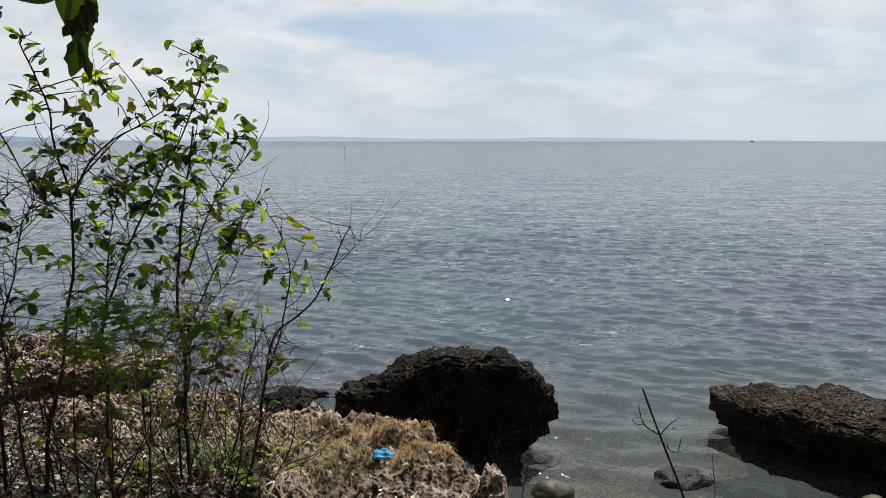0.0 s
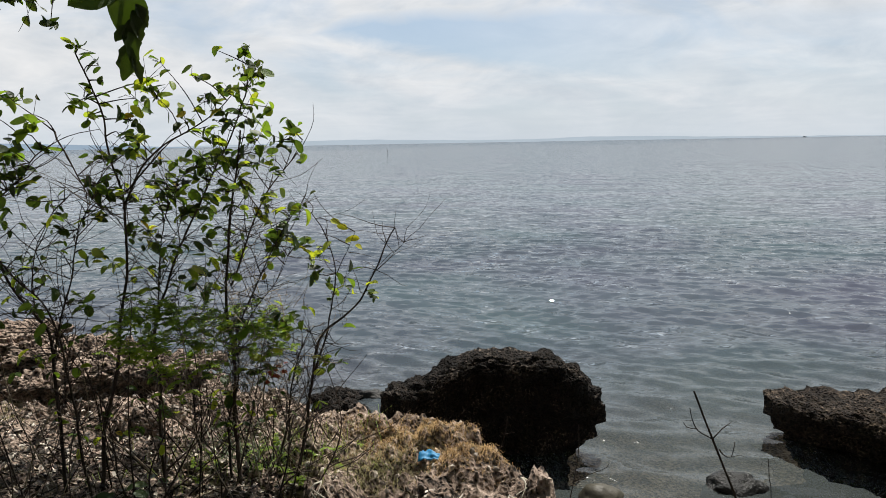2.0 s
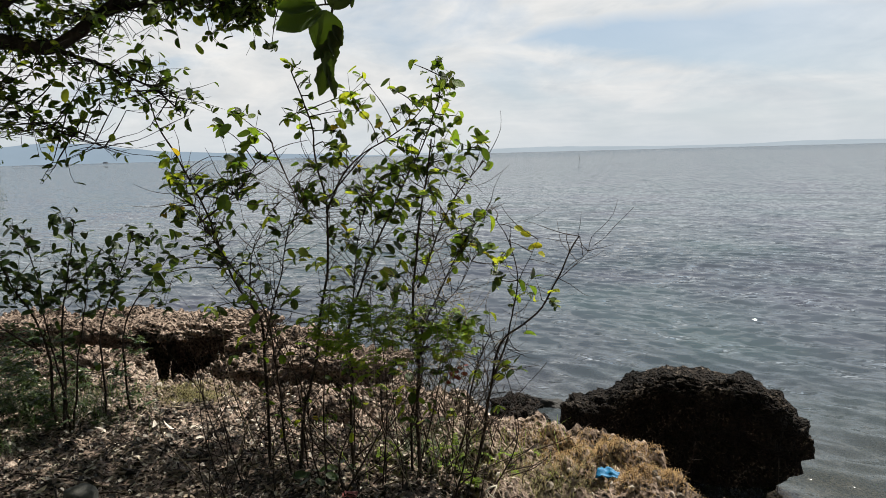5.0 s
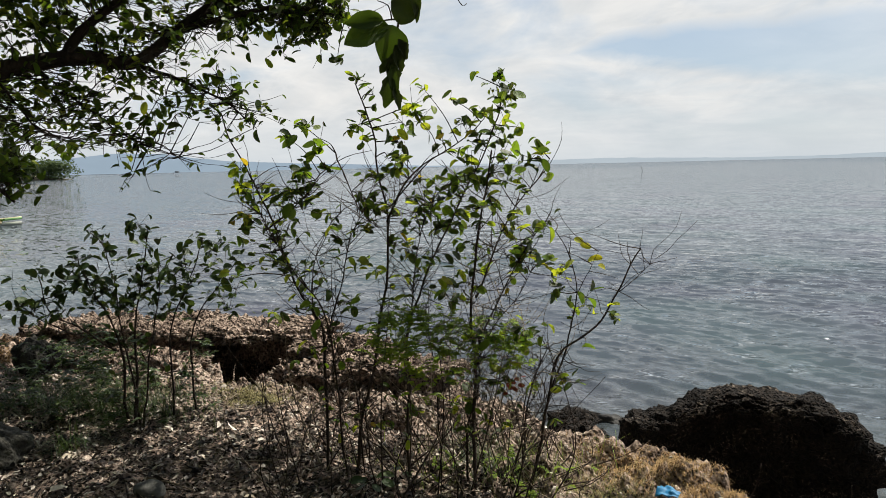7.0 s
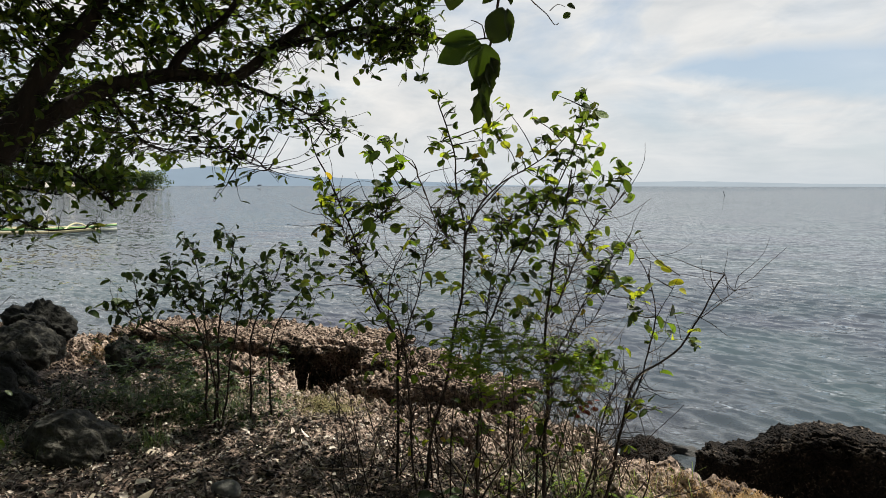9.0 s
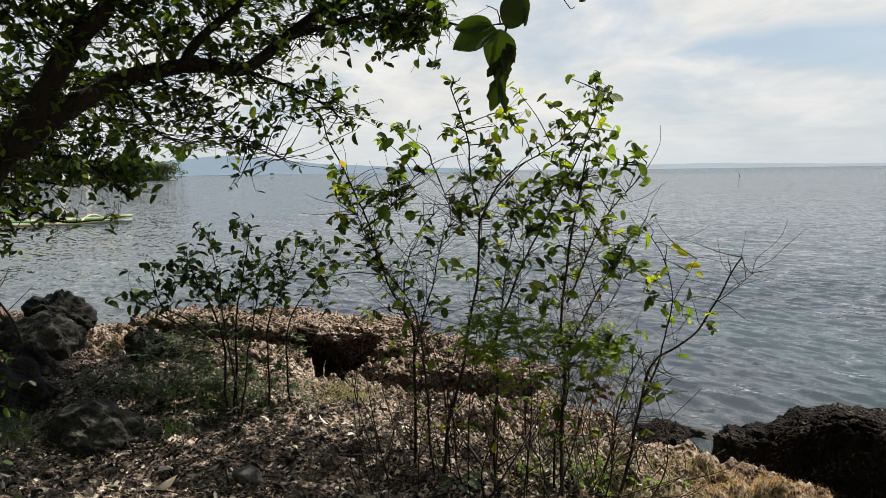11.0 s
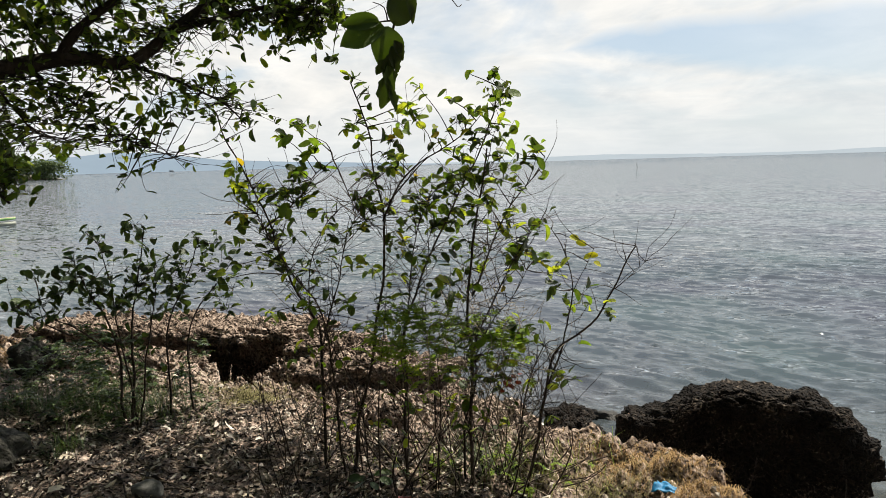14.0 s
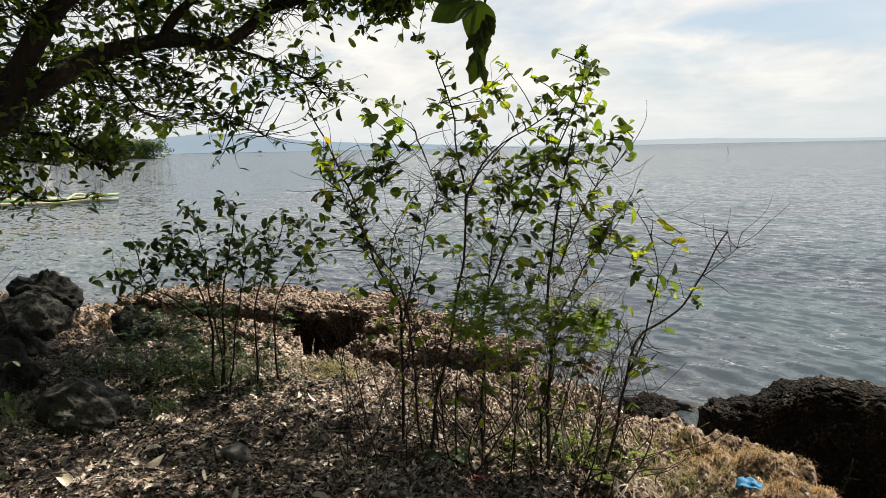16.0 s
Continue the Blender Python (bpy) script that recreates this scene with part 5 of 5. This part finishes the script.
def litter_region(rs):
    while True:
        x, y = rs.uniform(-5.6, 0.1), rs.uniform(1.6, 4.4)
        thin = 1.0 if y < 3.3 else max(0.05, 1 - (y - 3.3) * 1.3)
        if rs.random() < thin and not (x > -0.75 and y > 3.1):
            return x, y


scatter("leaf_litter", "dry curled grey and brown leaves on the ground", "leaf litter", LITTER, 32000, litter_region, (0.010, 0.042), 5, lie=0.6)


def chip_region(rs):
    while True:
        x, y = rs.uniform(-4.6, -0.3), rs.uniform(1.5, 3.5)
        if rs.random() < 1.25 - 0.45 * (y - 1.5) and noise.noise(Vector((x * 2.2, y * 3.0, 4))) > rs.uniform(-0.35, 0.35):
            return x, y


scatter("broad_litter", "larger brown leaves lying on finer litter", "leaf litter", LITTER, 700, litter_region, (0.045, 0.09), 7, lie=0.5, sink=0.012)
scatter("pale_litter", "bleached leaf and bark scraps over dark litter", "leaf litter", PALELEAF, 1800, chip_region, (0.008, 0.036), 6, lie=0.5, sink=0.010)


def rubble(name, count, region, size, seed):
    rs, soup = random.Random(seed), Soup()
    bm = bmesh.new()
    bmesh.ops.create_icosphere(bm, subdivisions=1, radius=1)
    base, faces = [q.co.copy() for q in bm.verts], [tuple(q.index for q in f.verts) for f in bm.faces]
    bm.free()
    for _ in range(count):
        x, y = region(rs)
        h = height_at(x, y)
        if h < 0.66:
            continue
        s = rs.uniform(*size) * rs.uniform(0.6, 1)
        turn = Euler((rs.uniform(0, 6), rs.uniform(0, 6), rs.uniform(0, 6))).to_matrix()
        st = Vector((1, rs.uniform(0.5, 1), rs.uniform(0.35, 0.8)))
        off = Vector((rs.uniform(0, 50), 0, 0))
        soup.add([turn @ Vector((q.x * st.x, q.y * st.y, q.z * st.z)) * s * (1 + 0.5 * noise.noise(q * 1.5 + off)) + Vector((x, y, h + s * 0.15)) for q in base], faces)
    return tagged(soup.link(name, RUBBLE, None, "", False), "broken pale coral fragments on the bank", "rubble", kind="stuff")


def edge_region(rs):
    if rs.random() < 0.12:
        return rs.uniform(-1.6, 0.35), rs.uniform(2.2, 3.9)
    return rs.uniform(-5.4, -0.9), rs.uniform(3.4, 5.8)


rubble("coral_rubble", 6500, edge_region, (0.005, 0.030), 9)


def grass(name, label, material, spots, length, seed):
    """Tufts of thin bent blades. spots: x, y, radius across, radius along, blades."""
    rs, soup = random.Random(seed), Soup()
    for cx, cy, rx, ry, n in spots:
        for _ in range(n):
            x, y = cx + rs.gauss(0, rx * 0.5), cy + rs.gauss(0, ry * 0.5)
            h = height_at(x, y)
            if h < 0.55:
                continue
            an, ln = rs.uniform(0, 6.283), length * rs.uniform(0.4, 1.15)
            w = Vector((math.cos(an), math.sin(an), 0))
            side = Vector((-w.y, w.x, 0)) * rs.uniform(0.0008, 0.0018)
            bend = rs.uniform(0.8, 1.75)
            a = Vector((x, y, h - 0.01))
            b = a + Vector((0, 0, ln * 0.55)) + w * ln * 0.25 * bend
            c = a + Vector((0, 0, ln * (0.8 - 0.45 * bend))) + w * ln * 0.75 * bend
            soup.add([a - side, a + side, b + side * 0.8, b - side * 0.8, c], [(0, 1, 2, 3), (3, 2, 4)])
    return tagged(soup.link(name, material), label, "grass", kind="stuff")


grass("dry_grass", "low mat of dry tan grass on the coral mound", DRYGRASS, [(-0.10, 3.70, 0.40, 0.24, 7000), (0.14, 3.42, 0.24, 0.15, 3200), (-0.38, 3.86, 0.3, 0.16, 1500), (-2.6, 5.35, 0.9, 0.12, 1200), (-6.4, 4.75, 0.35, 0.16, 1500), (-6.0, 4.25, 0.26, 0.16, 2200), (-3.45, 5.62, 0.3, 0.12, 900)], 0.042, 13)
grass("olive_grass", "thin patch of yellowish grass among coral", OLIVEGRASS, [(-3.05, 4.03, 0.32, 0.2, 2200), (-4.3, 3.85, 0.9, 0.22, 900), (-0.8, 3.7, 0.5, 0.3, 900), (-0.30, 3.50, 0.4, 0.25, 1100), (-0.5, 3.35, 0.3, 0.2, 700), (-2.95, 3.92, 0.25, 0.12, 1600)], 0.06, 14)
grass("weed_grass", "dark green straggling weeds in front of saplings", DEEPGREEN, [(-4.0, 3.4, 0.7, 0.35, 420), (-3.5, 3.5, 0.5, 0.25, 240), (-4.6, 3.3, 0.5, 0.3, 200), (-1.05, 3.4, 0.35, 0.25, 120), (-4.35, 2.15, 0.35, 0.30, 420), (-3.95, 1.85, 0.25, 0.2, 160), (-3.4, 2.75, 0.12, 0.1, 60)], 0.34, 15)
grass("wispy_grass", "thin bright green wisps at the shrub's foot", FERN, [(-0.85, 3.45, 0.35, 0.25, 70), (-0.5, 3.75, 0.3, 0.2, 25), (-1.4, 3.3, 0.5, 0.3, 40)], 0.2, 16)


def fronds(plant, spots, seed, material, size, spread_by=0.5):
    """Feathery sprays: a bent midrib with pairs of small leaflets."""
    rs, soup, ribs = random.Random(seed), Soup(), Soup()
    for at, n in spots:
        for _ in range(n):
            an = rs.uniform(0, 6.283)
            ln = size * rs.uniform(0.6, 1.2)
            w = Vector((math.cos(an), math.sin(an), rs.uniform(0.1, 0.9))).normalized()
            p0 = Vector(at) + Vector((rs.gauss(0, .06), rs.gauss(0, .06), rs.gauss(0, .04))) * spread_by * 2
            line = curve_points([p0, p0 + w * ln * 0.5 + Vector((0, 0, ln * 0.1)), p0 + w * ln + Vector((0, 0, -ln * 0.12))], ln / 14)
            v, f = tube(line, 0.0014, 0.0007, 3)
            ribs.add(v, f)
            for i in range(2, len(line) - 1):
                for s in (-1, 1):
                    d = (line[i + 1] - line[i]).normalized()
                    side = d.cross(Vector((0, 0, 1))).normalized() * s
                    shp, fc = COARSE[rs.randrange(2)]
                    m = leaf_matrix(line[i], side + d * 0.5 + Vector((0, 0, rs.uniform(-.3, .2))), (rs.gauss(0, .3), rs.gauss(0, .3), 1), ln * 0.20 * (1 - 0.5 * i / len(line)))
                    soup.add([m @ Vector(q) for q in shp], fc)
    tagged(soup.link("frond_mass", material, plant), kind="stuff")
    tagged(ribs.link("rib_mass", material, plant), kind="stuff")


fern = thing("feathery_weed", "soft bright green feathery weed inside the shrub", "weed")
spots = [(frame_point(19, u, z, d), n) for u, z, d, n in ((-0.36, 1.62, 3.25, 14), (-0.25, 1.66, 3.3, 14), (-0.14, 1.62, 3.3, 12), (-0.03, 1.62, 3.3, 12), (-0.30, 1.50, 3.2, 12), (-0.10, 1.52, 3.25, 10), (0.10, 1.56, 3.3, 10), (0.22, 1.55, 3.3, 10), (0.30, 1.50, 3.35, 8), (-0.42, 1.55, 3.2, 8), (-0.20, 1.40, 3.2, 8), (0.03, 1.42, 3.3, 7))]
fronds(fern, [(q, round(1.7 * n)) for q, n in spots], 31, FERN, 0.14)
for u0, u1, z1 in ((-0.30, -0.30, 1.5), (-0.15, -0.12, 1.55), (0.02, 0.20, 1.5)):
    w0 = frame_point(19, u0, 0, 3.3)
    w0.z = height_at(w0.x, w0.y) - 0.04
    v, f = tube(curve_points([w0, frame_point(19, (u0 + u1) / 2 + 0.03, 1.2, 3.28), frame_point(19, u1, z1, 3.27)], 0.05), 0.005, 0.002, 5)
    sheet("stalk", v, f, STEM, fern)

for k, (x, y, n, s) in enumerate(((-1.0, 3.45, 9, 0.11), (-0.8, 3.3, 8, 0.11), (-3.9, 3.15, 9, 0.12), (-4.4, 3.2, 9, 0.12), (-4.25, 3.55, 10, 0.13), (-3.7, 3.5, 10, 0.12), (-3.8, 3.3, 9, 0.13), (-3.45, 3.15, 8, 0.11), (-4.0, 3.62, 9, 0.12), (-3.2, 3.6, 7, 0.1), (-0.62, 3.5, 6, 0.1), (-1.25, 3.3, 6, 0.1))):
    weed = thing("low_weed", "small green weed growing through leaf litter", "weed", group="weeds on the bank")
    rise = (0.02, 0.08) if x > -1.5 else (0.02, 0.10, 0.18, 0.27, 0.36, 0.44)
    fronds(weed, [((x + 0.05 * math.sin(9 * h + k), y + 0.3 * h * math.cos(7 * h + k), height_at(x, y) + h), n) for h in rise], 60 + k, FERN if x > -1.5 else DEEPGREEN, s if x > -1.5 else 1.15 * s)


def sprout(x, y, n, size, seed, material=DEEPGREEN):
    rs = random.Random(seed)
    plant = thing("broadleaf_sprout", "low sprout with broad round green leaves", "plant", group="sprouts on the bank")
    h = height_at(x, y)
    for k in range(n):
        an = 6.283 * k / n + rs.uniform(-.3, .3)
        top = Vector((x + math.cos(an) * size * 0.7, y + math.sin(an) * size * 0.7, h + size * rs.uniform(0.4, 1.1)))
        v, f = tube(curve_points([(x, y, h - 0.02), (x + math.cos(an) * size * 0.2, y + math.sin(an) * size * 0.2, h + size * 0.5), top], 0.02), 0.002, 0.0012, 4)
        sheet("stalk", v, f, STEM, plant)
        ob = new("leaf", leaf_mesh(rs.choice((0, 2)), material))
        ob.parent = plant
        ob.matrix_basis = leaf_matrix(top, (math.cos(an), math.sin(an), -0.2), (rs.gauss(0, .3), -0.4, 1), size * rs.uniform(0.8, 1.2))


sprout(-1.50, 2.92, 7, 0.075, 1)
sprout(-1.42, 3.0, 4, 0.06, 2)
sprout(-3.75, 4.85, 5, 0.09, 3)

# ---- bare saplings and sticks by the water ----
bare = thing("bare_sapling", "leafless dark sapling leaning out of the shallows", "sapling")
for rad, pts in ((0.009, [(1.78, 3.42, -0.25), (1.66, 3.41, 0.25), (1.58, 3.4, 0.49), (1.51, 3.4, 0.66), (1.43, 3.4, 0.85), (1.38, 3.4, 0.97), (1.32, 3.4, 1.12)]),
                 (0.004, [(1.43, 3.4, 0.85), (1.35, 3.4, 0.90), (1.31, 3.38, 0.97), (1.29, 3.37, 1.04)]), (0.003, [(1.34, 3.4, 0.91), (1.29, 3.4, 0.92), (1.27, 3.4, 0.95)]),
                 (0.004, [(1.43, 3.4, 0.85), (1.49, 3.42, 0.90), (1.54, 3.43, 0.93)]), (0.004, [(1.47, 3.4, 0.79), (1.50, 3.42, 0.75), (1.55, 3.43, 0.73), (1.57, 3.44, 0.81)]),
                 (0.002, [(1.31, 3.38, 0.965), (1.285, 3.38, 0.965), (1.27, 3.38, 0.97)]), (0.002, [(1.55, 3.43, 0.73), (1.60, 3.43, 0.74), (1.63, 3.44, 0.72)])):
    v, f = tube(curve_points(pts, 0.03), rad, rad * 0.55, 6, 0.3)
    sheet("branch", v, f, BARK, bare)


def stick(name, label, category, lines, material):
    ob = thing(name, label, category)
    for rad, pts in lines:
        v, f = tube(curve_points(pts, 0.03), rad, rad * 0.5, 5, 0.25)
        sheet("twig", v, f, material, ob)
    return ob


stick("dead_sapling", "thin upright bare stem with a frayed top", "sapling", [(0.004, [(1.84, 3.5, -0.25), (1.82, 3.5, 0.42), (1.80, 3.5, 0.57), (1.79, 3.5, 0.68)]), (0.0015, [(1.79, 3.5, 0.66), (1.76, 3.5, 0.67), (1.75, 3.5, 0.63)]), (0.0015, [(1.79, 3.5, 0.66), (1.82, 3.5, 0.67), (1.84, 3.5, 0.64)]), (0.0015, [(1.79, 3.5, 0.64), (1.81, 3.49, 0.63), (1.82, 3.49, 0.60)])], BARK)
stick("dead_sapling", "thin forked stem rising below the bank", "sapling", [(0.004, [(0.62, 3.25, -0.2), (0.64, 3.3, 0.45), (0.67, 3.3, 0.69), (0.69, 3.3, 0.83), (0.69, 3.3, 0.99)]), (0.003, [(0.66, 3.3, 0.67), (0.74, 3.3, 0.71), (0.84, 3.3, 0.75), (0.85, 3.3, 0.79)])], BARK)
stick("curved_twig", "curved bare twig rising from the grassy mound", "twig", [(0.004, [(0.10, 3.4, 0.66), (0.27, 3.4, 0.79), (0.32, 3.4, 0.92), (0.33, 3.4, 1.0)]), (0.002, [(0.31, 3.4, 0.90), (0.345, 3.4, 0.905), (0.37, 3.4, 0.91)]), (0.002, [(0.28, 3.4, 0.82), (0.31, 3.41, 0.83)])], STEM)

stick("bare_shrub", "leafless dark branch leaning out over boulders", "shrub",
      [(0.012, [(-6.22, 3.50, 0.78), (-6.27, 3.44, 1.12), (-6.29, 3.30, 1.41), (-6.34, 3.25, 1.57), (-6.42, 3.14, 1.74)]), (0.005, [(-6.29, 3.30, 1.41), (-6.27, 3.38, 1.53), (-6.26, 3.43, 1.65)]),
       (0.005, [(-6.33, 3.26, 1.53), (-6.31, 3.31, 1.61), (-6.21, 3.51, 1.63)]), (0.004, [(-6.28, 3.38, 1.24), (-6.18, 3.46, 1.36), (-6.15, 3.56, 1.46)]), (0.003, [(-6.27, 3.38, 1.53), (-6.20, 3.45, 1.57), (-6.18, 3.50, 1.66)])], STEM)

for k, (x, y) in enumerate(((0.34, 3.10), (0.30, 3.02), (0.38, 3.2), (-0.45, 3.02), (-0.62, 3.12), (0.05, 3.0))):
    a, q = random.Random(200 + k), height_at(x, y)
    stick("exposed_root", "pale dead root hanging from the bank's edge", "root",
          [(a.uniform(0.003, 0.006), [(x, y, q + 0.02), (x + a.uniform(-.06, .06), y - 0.05, q + 0.01), (x + a.uniform(-.10, .10), y - 0.11, q - 0.05)]) for _ in range(3)], BLEACHED)["group"] = "exposed roots"

rs = random.Random(71)
for k in range(130):
    x, y = litter_region(rs)
    an, ln = rs.uniform(0, 3.14), rs.uniform(0.12, 0.5)
    dx, dy = math.cos(an) * ln / 2, math.sin(an) * ln / 2 * 0.6
    pts = [(x - dx, y - dy, height_at(x - dx, y - dy) + 0.012), (x, y + rs.uniform(-.02, .02), height_at(x, y) + 0.02), (x + dx, y + dy, height_at(x + dx, y + dy) + 0.012)]
    ob = stick("fallen_twig", "dry fallen twig lying on leaf litter", "twig", [(rs.uniform(0.0025, 0.006), pts)], DRYWOOD if k % 3 else STEM)
    ob["group"] = "fallen twigs"

# ---- dropped leaves and litter ----
for k, (x, y, s, an) in enumerate(((-3.36, 2.64, 0.13, 0.3), (-2.84, 2.10, 0.15, 0.8), (-2.95, 2.25, 0.11, 1.4), (-3.05, 1.85, 0.12, -0.3), (-2.2, 2.1, 0.09, 2.0), (-1.9, 2.3, 0.08, 0.5), (-2.6, 1.95, 0.09, 1.1), (-3.3, 2.0, 0.09, 0.2), (-2.4, 1.75, 0.08, 2.6), (-1.7, 1.95, 0.07, 1.9), (-2.75, 2.4, 0.07, 0.9), (-3.0, 2.05, 0.10, 2.9), (-2.1, 2.65, 0.06, 0.4), (-1.2, 2.35, 0.07, 2.2), (-1.6, 2.5, 0.06, 1.0), (-2.9, 2.75, 0.06, 2.4))):
    v, f = CURLED[k % 3]
    ob = sheet("fallen_leaf", v, f, PALELEAF)
    ob.matrix_basis = leaf_matrix((x, y, height_at(x, y) + 0.025), (math.cos(an), math.sin(an), 0.1), (0.1, -0.2, 1), s)
    tagged(ob, "large bleached dry leaf on the ground", "leaf", "bleached leaves")

bm = bmesh.new()
bmesh.ops.create_grid(bm, x_segments=10, y_segments=8, size=0.5)
for q in bm.verts:
    q.co.z = 0.16 * noise.noise(q.co * 3.3) + 0.30 * max(0, 0.25 - abs(q.co.y)) + 0.35 * (q.co.x < -0.2) * (0.2 - abs(q.co.y + 0.1))
    q.co.y *= 0.75 - 0.5 * q.co.x
bmesh.ops.solidify(bm, geom=bm.faces[:], thickness=0.02)
ob = part("plastic_bag", bm, BLUE)
ob.matrix_basis = pose(-0.09, 3.41, max(height_at(-0.09 + i * 0.03, 3.41 + j * 0.03) for i in (-1, 0, 1) for j in (-1, 0, 1)) + 0.022, 18, 0, -18) @ Matrix.Diagonal((0.11, 0.09, 0.10, 1))
tagged(ob, "crumpled bright blue plastic scrap on dry grass", "plastic scrap")

bm = bmesh.new()
bmesh.ops.create_grid(bm, x_segments=8, y_segments=5, size=0.5)
for q in bm.verts:
    q.co.z = 0.25 * noise.noise(q.co * 4)
bmesh.ops.solidify(bm, geom=bm.faces[:], thickness=0.02)
ob = part("wrapper", bm, CRIMSON)
ob.matrix_basis = pose(-1.30, 2.86, height_at(-1.30, 2.86) + 0.025, 8, 0, 10) @ Matrix.Diagonal((0.075, 0.045, 0.05, 1))
tagged(ob, "faded red food wrapper among leaf litter", "wrapper")
